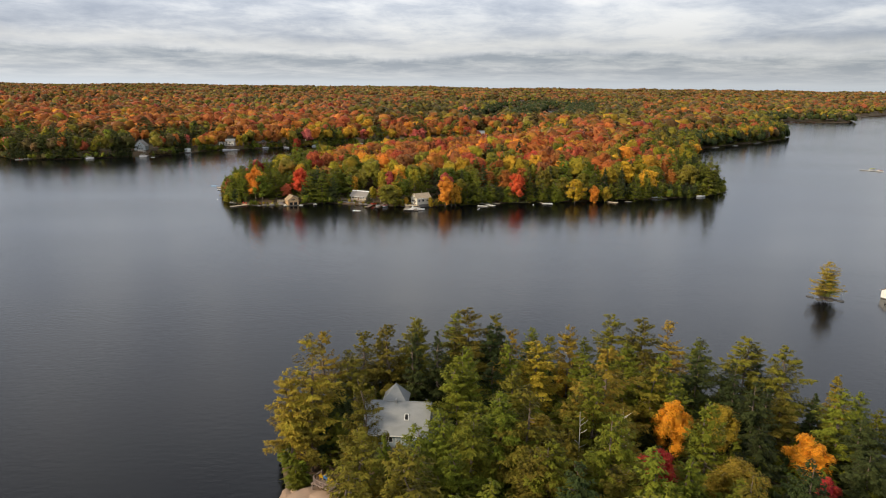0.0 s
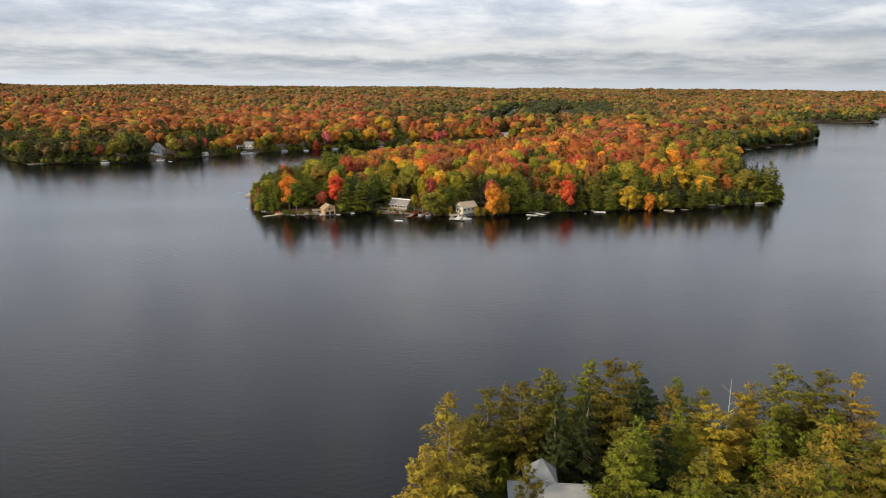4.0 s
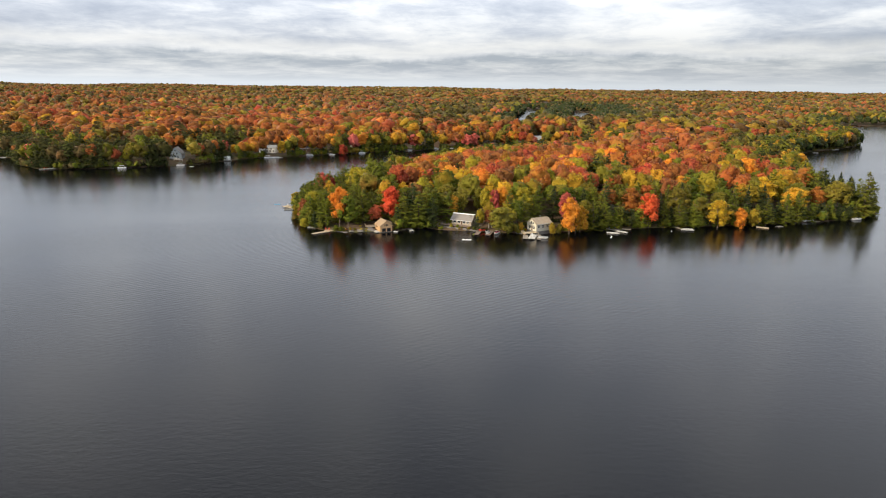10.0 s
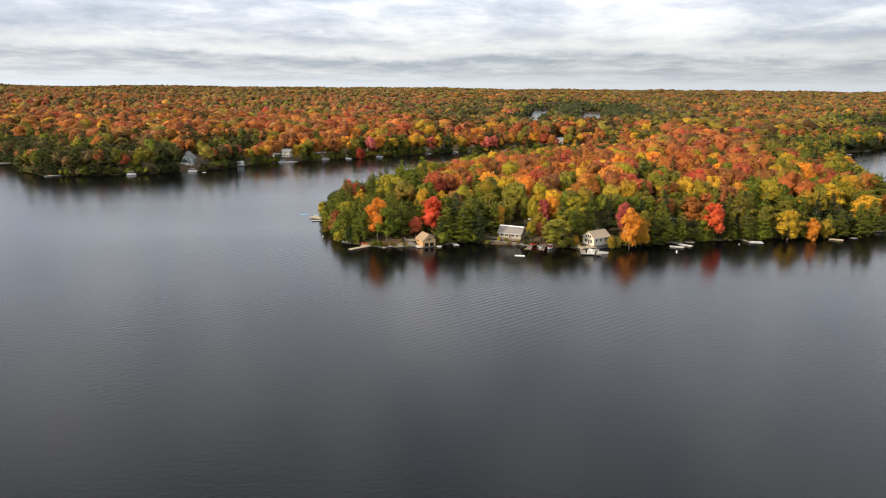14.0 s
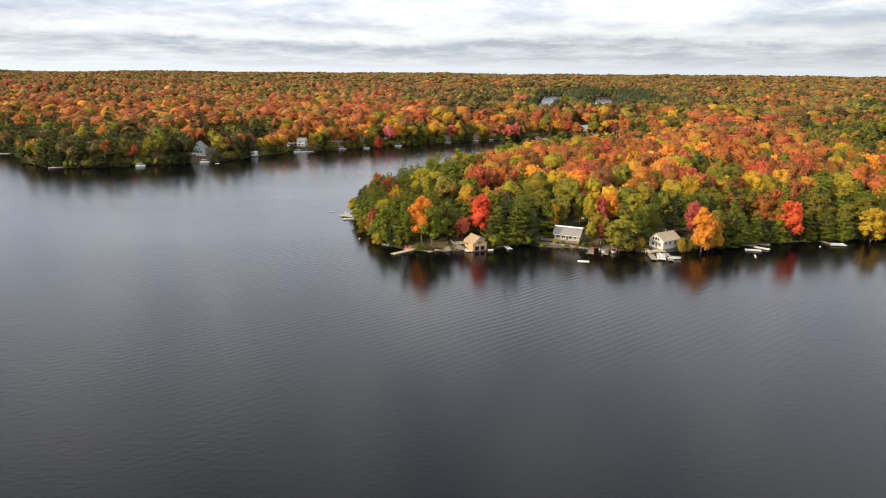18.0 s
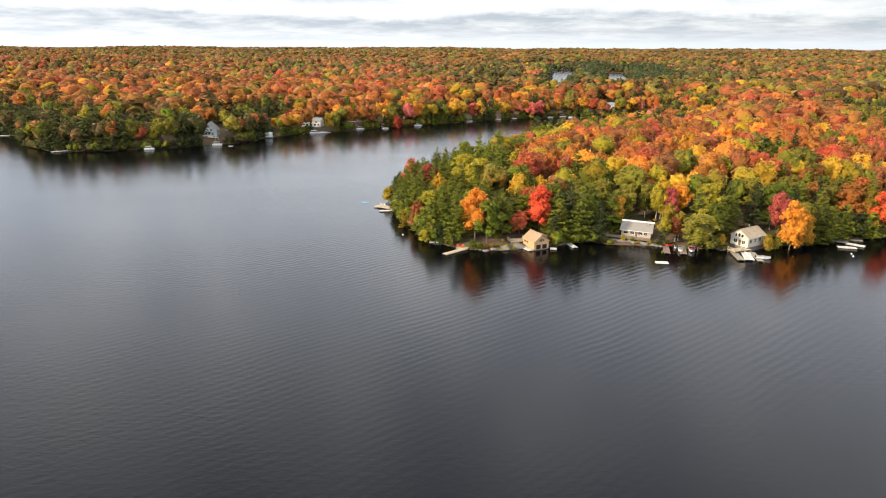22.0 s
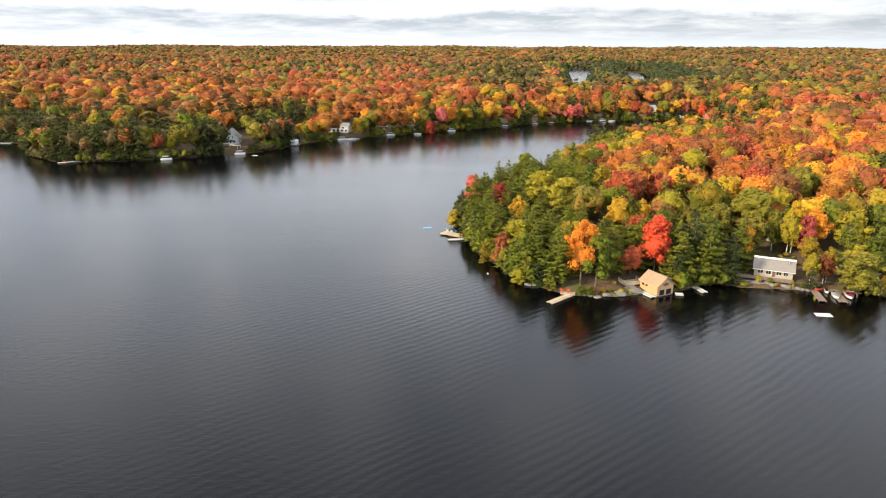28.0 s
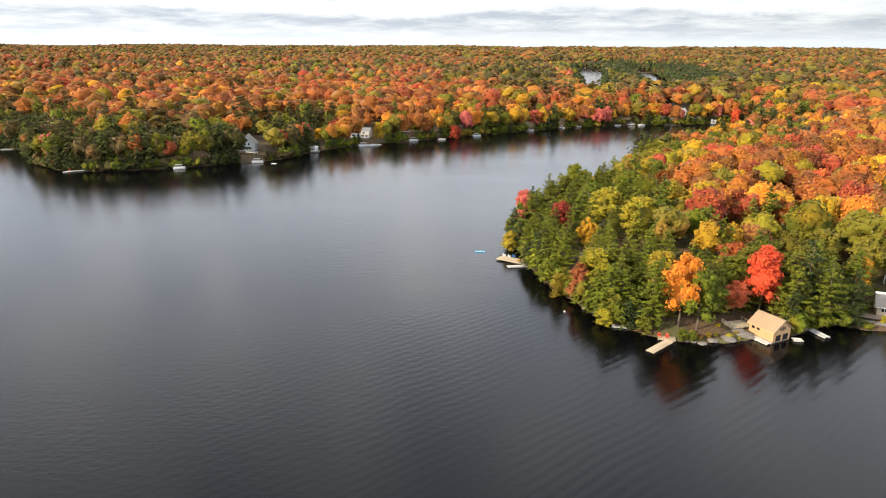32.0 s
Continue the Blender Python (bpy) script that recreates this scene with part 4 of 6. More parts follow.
def plant_mainland():
    p = jitter(-640, 700, 480, 1010, 11.4)
    sd = shore(p[:, 0], p[:, 1])[0]
    left, right = -200 - 0.75 * (p[:, 1] - 215), 40 + 0.72 * p[:, 1]
    head = (p[:, 1] < 560) & (p[:, 0] > -140) & (p[:, 0] < 200)
    ok = (sd > 1.0) & (p[:, 0] > left) & (p[:, 0] < right) & ~head & clear_of(p, FAR_OPEN) & clear_of(p, [(h[1], h[2], 5.5) for h in FAR_HERO])
    p, sd = p[ok], sd[ok]
    row = jitter(-450, 500, 480, 900, 4.6)
    rd = shore(row[:, 0], row[:, 1])[0]
    ok = (rd > 0.5) & (rd < 9) & (row[:, 0] > -200 - 0.75 * (row[:, 1] - 215)) & ~((row[:, 1] < 560) & (row[:, 0] > -140)) & clear_of(row, FAR_OPEN)
    p, sd = np.concatenate([p, row[ok]]), np.concatenate([sd, rd[ok]])
    mixes = blend_mix(sd * 0.8, p[:, 0], p[:, 1])
    edge = sd < 60
    stuff_forest("shore_forest", p[edge], [m for m, e in zip(mixes, edge) if e], 20, 210, 0.042, "dark green and autumn-coloured trees lining the far shore", (13, 20), 1.12, 2, soft=0.1)
    stuff_forest("hill_forest", p[~edge], [m for m, e in zip(mixes, edge) if not e], 15, 56, 0.055, "orange and red autumn forest on the rise behind the shore", (11.5, 23), 1.4, 2, soft=0.26, clump=42)
    p = jitter(-1900, 1750, 1010, 2250, 16.0)
    sd = shore(p[:, 0], p[:, 1])[0]
    ok = (sd > 2) & (p[:, 0] > -260 - 0.75 * (p[:, 1] - 215)) & (p[:, 0] < 60 + 0.72 * p[:, 1])
    lake = np.minimum(-signed(p[:, 0], p[:, 1], BAY), -signed(p[:, 0], p[:, 1], POND))
    ok &= (lake > np.where(p[:, 0] > 0.105 * p[:, 1], 80, 4)) | (p[:, 1] < 1200)
    p, sd = p[ok], sd[ok]
    # Tints evened by soft, partly in place of haze.
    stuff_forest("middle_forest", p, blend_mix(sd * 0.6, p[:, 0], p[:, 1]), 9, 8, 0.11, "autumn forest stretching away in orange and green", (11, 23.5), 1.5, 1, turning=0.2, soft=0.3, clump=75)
    p = np.concatenate([jitter(-60, 430, 980, 2100, 9.0), jitter(260, 900, 680, 1480, 9.0)])
    lake = np.minimum(-signed(p[:, 0], p[:, 1], BAY), -signed(p[:, 0], p[:, 1], POND))
    coast = signed(p[:, 0], p[:, 1], MAINLAND)
    ok = np.where(p[:, 0] < 430, (lake > -4) & (lake < np.where(p[:, 0] > 0.105 * p[:, 1], 85, 34)) & (coast > 60) & (p[:, 1] > 1200), False) | (coast > -5) & (coast < 22) & (p[:, 0] > 260)
    p = p[ok & (p[:, 0] < 60 + 0.72 * p[:, 1])]
    stuff_forest("lakeside_conifers", p, [LAKESIDE_MIX] * len(p), 12, 18, 0.07, "dark conifers round the far bays", (11, 19), 1.15, 2)
    p = jitter(-3700, 3700, 2250, 4950, 31.0)
    sd = shore(p[:, 0], p[:, 1])[0]
    ok = (sd > 2) & (np.abs(p[:, 0]) < 200 + 0.74 * p[:, 1]) & (np.hypot(p[:, 0], p[:, 1]) < 5000)
    p, sd = p[ok], sd[ok]
    # The last belt is evened most, haze painted as tint.
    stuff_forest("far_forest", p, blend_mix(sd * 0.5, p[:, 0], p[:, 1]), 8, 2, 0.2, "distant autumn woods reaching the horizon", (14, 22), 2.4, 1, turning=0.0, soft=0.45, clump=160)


THICKET = {"cedar/cedar": 3, "hemlock/spruce": 2, "cedar/pine": 2, "broad/green": 2, "broad/olive": 1.0, "broad/lime": 0.5, "broad/gold": 0.1, "broad/rust": 0.1}


def plant_edges():
    """Low trees and bushes that hang over the water's edge."""
    p = jitter(-450, 220, 345, 810, 2.1)
    sd = shore(p[:, 0], p[:, 1])[0]
    ok = (sd > -0.7) & (sd < 3.6) & clear_of(p, OPEN) & clear_of(p, FAR_OPEN) & (p[:, 0] > -240 - 0.75 * (p[:, 1] - 215))
    p = p[ok]
    stuff_forest("shore_thicket", p, [BANK_EDGE if x < -235 else THICKET for x in p[:, 0]], 8, 90, 0.05, "green cedars and bushes leaning over the lake's edge", (3.5, 9.0), 1.2, 2, 0.26)
    p = jitter(-30, 90, 40, 145, 3.0)
    isle = shore(p[:, 0], p[:, 1])[1]
    p = p[(isle > 0.4) & (p[:, 1] > 62) & clear_of(p, ISLE_OPEN)]
    stuff_forest("island_thicket", p, [THICKET] * len(p), 8, 110, 0.045, "green bushes and young conifers on the island's bank", (2.0, 6.0), 1.2, 2, 0.25)


ISLE_MIX = {"pine/oldpine": 3.6, "pine/goldpine": 1.2, "hemlock/cedar": 2.4, "hemlock/oldpine": 1.6, "hemlock/spruce": 2, "cedar/cedar": 1.6, "broad/olive": 0.5}
ISLE_DARK = {"hemlock/spruce": 4, "spruce/spruce": 2, "pine/oldpine": 1.6, "hemlock/cedar": 1.2, "hemlock/oldpine": 1}
ISLE_OPEN = [(-17.6, 92.8, 4.5), (-17.3, 90.8, 4.0), (-18.6, 90.1, 4.0), (-16.9, 83.8, 5.5), (-20.0, 88.8, 4.0), (-6.9, 105.0, 8.0), (-5.6, 95.0, 5.5), (-15.0, 98.8, 3.0)]


def plant_island():
    for kind, color, x, y, h, w in ISLE_HERO:
        tree(kind, color, x, y, h, w, "trees on the island", "on the wooded island by the cottage", fine=True)
    p = jitter(-30, 90, 40, 142, 6.9)
    isle = shore(p[:, 0], p[:, 1])[1]
    ok = (isle > 2.0) & clear_of(p, ISLE_OPEN) & clear_of(p, [(h[2], h[3], 3.5) for h in ISLE_HERO]) & clear_of(p, [(h[2] * 0.92, h[3] * 0.92, 4.5) for h in ISLE_HERO if h[1] in ("blaze", "gold", "red")])
    for x, y in p[ok]:
        kind, color = pick(ISLE_DARK if x > 46 else ISLE_MIX).split("/")
        d = shore(np.array([x]), np.array([y]))[1][0]
        tree(kind, color, x, y, rng.uniform(11, 17.5) * (0.75 if d < 4 else 1), rng.uniform(1.05, 1.35), "trees on the island", "on the wooded island", fine=y > 76)
    tree("cedar", "goldpine", 121.8, 197.7, 11.5, 1.75, "", "on a tiny rock islet", fine=True, z=0.9)
    tree("cedar", "pine", 122.8, 197.2, 7.2, 1.7, "", "on a tiny rock islet", fine=True, z=0.9)
    tree("cedar", "goldpine", 120.9, 198.2, 5.5, 1.7, "", "on a tiny rock islet", fine=True, z=0.9)


def plant_undergrowth():
    """Low bushes, ferns and saplings in the clearings by the cottages."""
    p = jitter(-122, 30, 346, 402, 1.7)
    sd = shore(p[:, 0], p[:, 1])[0]
    built = [(-84, 357, 5.2), (-87.6, 360.2, 3.4), (-106.2, 354.4, 3.2), (-45, 366.5, 6.0), (-50, 364.5, 4.5), (-41, 363.5, 5), (-9.5, 357.5, 6.5), (-15, 352.0, 5.0), (-25.5, 368, 2.6), (-37, 357.5, 2.6), (-32.3, 357.5, 2.4), (-33.7, 393.8, 1.6)]
    path = [(-98, 362, 5), (-91, 364, 4), (-95, 357, 3.0), (-36, 368, 3.5), (-45, 376, 4)]
    ok = (sd > 0.1) & (sd < 24) & ~clear_of(p, OPEN) & clear_of(p, built) & clear_of(p, path)
    p, sd = p[ok], sd[ok]
    keep = rng.uniform(0, 1, len(p)) < np.where(sd < 4, 0.75, 0.3)
    stuff_forest("undergrowth", p[keep], [LOW_MIX] * int(keep.sum()), 7, 70, 0.07, "low green and yellowing bushes and ferns on the lake bank", (0.7, 2.0), 1.7, 2, 0.3)


LOW_MIX = {"broad/cedar": 2.5, "broad/green": 2.5, "broad/olive": 2, "broad/lime": 2, "broad/gold": 0.5, "broad/rust": 0.7}
plant_undergrowth()
plant_island()
plant_headland()
plant_mainland()
plant_edges()


# ---- building materials ----
M_ply = surface("new_pine_siding", (0.60, 0.38, 0.19), 0.75, 0.16, 3.0, (1, 1, 0.2), 0.004, stain=(0.8, 0.74, 0.66))
M_ply_roof = surface("tan_roof_sheeting", (0.36, 0.255, 0.155), 0.8, 0.18, 2.0, (1, 1, 1), 0.006, stain=(0.8, 0.76, 0.7))
M_greyroof = surface("grey_shingles", (0.29, 0.265, 0.24), 0.9, 0.2, 5.0, (1, 3, 1), 0.012, stain=(0.75, 0.74, 0.7))
M_slate = surface("pale_grey_roofing", (0.25, 0.26, 0.26), 0.85, 0.16, 4.0, (1, 3, 1), 0.012, stain=(0.72, 0.74, 0.74))
M_tanroof = surface("tan_shingles", (0.42, 0.34, 0.24), 0.9, 0.18, 5.0, (1, 3, 1), 0.012)
M_darkroof = surface("dark_shingles", (0.11, 0.10, 0.10), 0.9, 0.25, 5.0, (1, 3, 1), 0.012)
M_cream = surface("cream_siding", (0.62, 0.58, 0.47), 0.7, 0.08, 2.0, (0.2, 0.2, 6), 0.008)
M_tanwall = surface("tan_board_siding", (0.42, 0.36, 0.27), 0.75, 0.12, 2.0, (0.2, 0.2, 6), 0.008)
M_white = surface("white_paint", (0.78, 0.78, 0.75), 0.6, 0.07, 2.0, (1, 1, 1), 0.003, stain=(0.85, 0.83, 0.8))
M_blue = surface("grey_blue_siding", (0.30, 0.37, 0.42), 0.7, 0.1, 2.0, (0.2, 0.2, 6), 0.008)
M_paleblue = surface("pale_blue_siding", (0.44, 0.50, 0.54), 0.7, 0.08, 2.0, (0.2, 0.2, 6), 0.008)
M_brown = surface("brown_siding", (0.16, 0.10, 0.065), 0.8, 0.2, 2.0, (0.2, 0.2, 6), 0.008)
M_deck = surface("weathered_boards", (0.33, 0.29, 0.235), 0.85, 0.25, 4.0, (0.4, 2, 1), 0.006)
M_newdeck = surface("fresh_cedar_boards", (0.58, 0.47, 0.32), 0.8, 0.2, 4.0, (0.4, 2, 1), 0.006)
M_browndeck = surface("brown_stained_boards", (0.27, 0.20, 0.16), 0.85, 0.2, 4.0, (0.4, 2, 1), 0.006)
M_paledeck = surface("pale_dock_boards", (0.66, 0.65, 0.60), 0.8, 0.15, 4.0, (0.4, 2, 1), 0.006)
M_rock = surface("granite", (0.22, 0.20, 0.18), 0.9, 0.35, 1.2, (1, 1, 1), 0.12, stain=(0.45, 0.45, 0.42))
M_darkrock = surface("wet_dark_rock", (0.10, 0.095, 0.085), 0.8, 0.35, 1.2, (1, 1, 1), 0.1)
M_pinkrock = surface("pink_granite", (0.42, 0.29, 0.20), 0.9, 0.25, 1.0, (1, 1, 1), 0.1, stain=(0.6, 0.55, 0.5))
M_metal = surface("galvanised_pipe", (0.55, 0.55, 0.55), 0.35, 0.1, 8.0, metal=0.9)
M_hull = surface("white_gelcoat", (0.80, 0.80, 0.79), 0.25, 0.05, 3.0, relief=0.0)
M_pink = surface("raspberry_boat_cover", (0.62, 0.10, 0.17), 0.6, 0.15, 3.0)
M_redpaint = surface("red_plastic", (0.62, 0.07, 0.03), 0.5, 0.12, 4.0)
M_yellow = surface("yellow_plastic", (0.80, 0.50, 0.03), 0.5, 0.1, 4.0)
M_bluepl = surface("blue_plastic", (0.06, 0.22, 0.50), 0.5, 0.1, 4.0)
M_lime = surface("lime_plastic", (0.55, 0.62, 0.05), 0.5, 0.1, 4.0)
M_canvas = surface("grey_canvas", (0.45, 0.46, 0.46), 0.8, 0.12, 4.0)
M_bluetarp = surface("blue_tarpaulin", (0.10, 0.26, 0.58), 0.6, 0.12, 3.0)
M_skyblue = surface("light_blue_foam", (0.16, 0.46, 0.72), 0.6, 0.08, 3.0)
# Black parts; on boathouse doors this colour paints the unlit inside.
M_dark = surface("black_and_unlit_inside", (0.012, 0.012, 0.013), 0.9, 0.1, 3.0)


def glass_material():
    m, tr, b = material("window_glass")
    b.inputs["Base Color"].default_value = (0.02, 0.025, 0.03, 1)
    b.inputs["Roughness"].default_value = 0.06
    b.inputs["IOR"].default_value = 1.5
    return m


M_glass = glass_material()


def box(bm, x0, x1, y0, y1, z0, z1, bev=0.0):
    v = [bm.verts.new((x, y, z)) for z in (z0, z1) for x, y in ((x0, y0), (x1, y0), (x1, y1), (x0, y1))]
    f = [bm.faces.new([v[i] for i in q]) for q in ((3, 2, 1, 0), (4, 5, 6, 7), (0, 1, 5, 4), (1, 2, 6, 5), (2, 3, 7, 6), (3, 0, 4, 7))]
    if bev:
        bmesh.ops.bevel(bm, geom=list({e for q in f for e in q.edges}), offset=bev, segments=1, affect="EDGES")


def block(x0, x1, y0, y1, z0, z1, bev=0.0):
    bm = bmesh.new()
    box(bm, x0, x1, y0, y1, z0, z1, bev)
    return bm


def prism(points, depth, axis="y"):
    """A flat outline of (u, z) given a thickness: axis y runs from depth[0] to depth[1]."""
    bm = bmesh.new()
    rings = []
    for d in depth:
        rings.append([bm.verts.new((u, d, z) if axis == "y" else (d, u, z)) for u, z in points])
    n = len(points)
    bm.faces.new(rings[0])
    bm.faces.new(rings[1][::-1])
    for i in range(n):
        bm.faces.new((rings[0][i], rings[1][i], rings[1][(i + 1) % n], rings[0][(i + 1) % n]))
    bmesh.ops.recalc_face_normals(bm, faces=bm.faces[:])
    return bm


def window(parent, face, u, z, w, h, size, door=False, mat=None, trim=None):
    """A framed pane on the face n, s, e or w of a house with half sizes size."""
    hw, hd = size
    t = 0.06

    def rect(u0, u1, z0, z1, d0, d1):
        if face in "ns":
            s = -1 if face == "s" else 1
            a, b = sorted((s * (hd + d0), s * (hd + d1)))
            return block(u0, u1, a, b, z0, z1)
        s = -1 if face == "w" else 1
        a, b = sorted((s * (hw + d0), s * (hw + d1)))
        return block(a, b, u0, u1, z0, z1)

    root = part("door" if door else "window", rect(u - w / 2, u + w / 2, z, z + h, -0.03, 0.012), mat or M_glass, parent)
    for a, b, c, d in ((u - w / 2 - t, u - w / 2, z - t, z + h + t), (u + w / 2, u + w / 2 + t, z - t, z + h + t),
                       (u - w / 2, u + w / 2, z - t, z), (u - w / 2, u + w / 2, z + h, z + h + t)):
        part("frame", rect(a, b, c, d, -0.03, 0.05), trim or M_white, root)
    if w > 0.9 and not door:
        part("mullion", rect(u - 0.03, u + 0.03, z, z + h, -0.03, 0.04), trim or M_white, root)


def gable_house(name, label, x, y, z, turn, w, d, eave, ridge, wall, roof, over=0.45, windows=(), doors=(), chimney=None, category="house", cap=None, trim=None, prow=0.0):
    """Ridge along local x; gables at the e and w ends; s is the front. z is the floor; the foundation goes down into the ground."""
    h = thing(name, pose(x, y, z, 0, 0, turn), label, category)
    hw, hd, t = w / 2, d / 2, 0.18
    part("foundation", block(-hw + 0.05, hw - 0.05, -hd + 0.05, hd - 0.05, -2.5, 0.0), M_rock, h)
    part("wall", block(-hw, hw, -hd, -hd + t, 0, eave), wall, h)
    part("wall", block(-hw, hw, hd - t, hd, 0, eave), wall, h)
    for s in (-1, 1):
        a, b = sorted((s * hw, s * (hw - t)))
        part("wall", prism([(-hd + t, 0), (hd - t, 0), (hd - t, eave), (0, ridge), (-hd + t, eave)], (a, b), "x"), wall, h)
    sl = (ridge - eave) / hd
    for s in (-1, 1):
        e = hd + over
        bm = prism([(0, ridge + 0.03), (s * e, eave - sl * over + 0.03), (s * e, eave - sl * over + 0.21), (0, ridge + 0.21)], (-hw - over, hw + over), "x")
        for v in bm.verts:
            v.co.x += math.copysign(prow * (1 - 1.5 * abs(v.co.y) / e), v.co.x)
        part("roof", bm, roof, h)
        part("fascia", block(-hw - over, hw + over, *sorted((s * e, s * (e + 0.04))), eave - sl * over, eave - sl * over + 0.2), M_white if wall is not M_ply else M_ply, h)
    part("ridge_cap", block(-hw - over - prow, hw + over + prow, -0.12, 0.12, ridge + 0.19, ridge + 0.26), cap or roof, h)
    for f, u, zz, ww, hh in windows:
        window(h, f, u, zz, ww, hh, (hw, hd), trim=trim)
    for f, u, ww, hh, m in doors:
        window(h, f, u, 0.05, ww, hh, (hw, hd), True, m, trim)
    if chimney:
        cx, cy, top, r, m = chimney
        bm = bmesh.new()
        if r > 0.2:
            box(bm, cx - r, cx + r, cy - r, cy + r, eave, top)
            box(bm, cx - r - 0.06, cx + r + 0.06, cy - r - 0.06, cy + r + 0.06, top, top + 0.1)
        else:
            tube(bm, [(cx, cy, eave), (cx, cy, top)], [r, r], 8)
            tube(bm, [(cx, cy, top), (cx, cy, top + 0.12)], [r * 1.7, r * 1.4], 8)
        part("chimney", bm, m, h)
    return h


def angle_of(a, b):
    return math.degrees(math.atan2(b[1] - a[1], b[0] - a[0]))


PLANK = {}


def dock(a, b, width, mat, label, top=0.45, posts=True, category="dock", name="dock", group="docks on the lake"):
    """A dock of cross planks on stringers between the middles of its two ends."""
    ln = math.hypot(b[0] - a[0], b[1] - a[1])
    d = thing(name, pose(a[0], a[1], 0, 0, 0, angle_of(a, b)), label, category, group)
    for s in (-1, 1):
        part("stringer", block(0, ln, s * width * 0.42 - 0.05, s * width * 0.42 + 0.05, top - 0.28, top - 0.05), mat, d)
    n = max(3, min(18, round(ln / 0.42)))
    key = (mat.name, round(width, 2), round(ln / n, 2))
    if key not in PLANK:
        bm = block(0.012, ln / n - 0.012, -width / 2, width / 2, -0.05, 0.0)
        me = bpy.data.meshes.new("plank")
        bm.to_mesh(me)
        bm.free()
        me.materials.append(mat)
        PLANK[key] = me
    for i in range(n):
        p = new("plank", PLANK[key])
        p.parent = d
        p.location = (i * ln / n, random.uniform(-0.02, 0.02), top)
    if posts:
        for u in (0.3, ln - 0.3) if ln < 7 else (0.3, ln / 2, ln - 0.3):
            for s in (-1, 1):
                bm = bmesh.new()
                tube(bm, [(u, s * (width / 2 - 0.08), -1.4), (u, s * (width / 2 - 0.08), top - 0.04)], [0.07, 0.06], 6)
                part("post", bm, M_bark, d)
    else:
        part("float", block(0.2, ln - 0.2, -width / 2 + 0.15, width / 2 - 0.15, -0.15, top - 0.29), M_dark, d)
    return d


def hull_mesh(ln, beam, height, sheer=0.2, flat=False):
    bm = bmesh.new()
    rings = []
    n = 9
    for i in range(n):
        s = i / (n - 1)
        w = beam / 2 * (1 - max(0, (s - 0.45) / 0.55) ** 2.2) * (0.86 + 0.14 * min(1, s * 4))
        w = max(w, 0.03)
        x = -ln / 2 + ln * s
        keel = -0.25 * height + (height * 0.55) * max(0, (s - 0.6) / 0.4) ** 2
        top = height * (0.72 + sheer * s * s)
        rings.append([bm.verts.new(p) for p in ((x, -w, top), (x, -w * 0.86, height * 0.15 + keel * 0.4), (x, 0, keel), (x, w * 0.86, height * 0.15 + keel * 0.4), (x, w, top))])
    for r0, r1 in zip(rings, rings[1:]):
        for k in range(4):
            bm.faces.new((r0[k], r1[k], r1[k + 1], r0[k + 1]))
    bm.faces.new(rings[0])
    bmesh.ops.recalc_face_normals(bm, faces=bm.faces[:])
    bmesh.ops.solidify(bm, geom=bm.faces[:], thickness=0.05)
    return bm


def motorboat(x, y, turn, ln, beam, cover, label, windshield=True, name="motorboat"):
    b = thing(name, pose(x, y, 0.12, 0, 0, turn), label, "boat", "boats on the lake")
    part("hull", hull_mesh(ln, beam, 0.95), M_hull, b)
    bm = bmesh.new()
    n = 7
    rows = []
    for i in range(n):
        s = i / (n - 1)
        w = beam / 2 * (1 - max(0, (s - 0.45) / 0.55) ** 2.2) * 0.94
        xx = -ln / 2 + 0.15 + (ln - 0.4) * s
        hgt = 0.72 + 0.26 * math.sin(math.pi * min(1, s * 1.25)) ** 0.5 if s < 0.8 else 0.78
        rows.append([bm.verts.new((xx, -w, 0.70 + 0.1 * s * s)), bm.verts.new((xx, 0, hgt + 0.1)), bm.verts.new((xx, w, 0.70 + 0.1 * s * s))])
    for r0, r1 in zip(rows, rows[1:]):
        for k in range(2):
            bm.faces.new((r0[k], r1[k], r1[k + 1], r0[k + 1]))
    bmesh.ops.solidify(bm, geom=bm.faces[:], thickness=0.04)
    part("deck_cover", bm, cover, b)
    if windshield:
        for s in (-1, 1):
            part("windshield", block(ln * 0.08, ln * 0.1, *sorted((s * 0.03, s * beam * 0.4)), 0.8, 1.25), M_glass, b)
        bm = bmesh.new()
        tube(bm, [(-0.1, -beam * 0.44, 0.7), (-0.1, -beam * 0.42, 1.5), (-0.1, beam * 0.42, 1.5), (-0.1, beam * 0.44, 0.7)], [0.05] * 4, 6)
        part("wake_tower", bm, M_hull, b)
    part("outboard_motor", block(-ln / 2 - 0.35, -ln / 2 + 0.02, -0.18, 0.18, 0.1, 0.95, 0.05), M_dark, b)
    return b


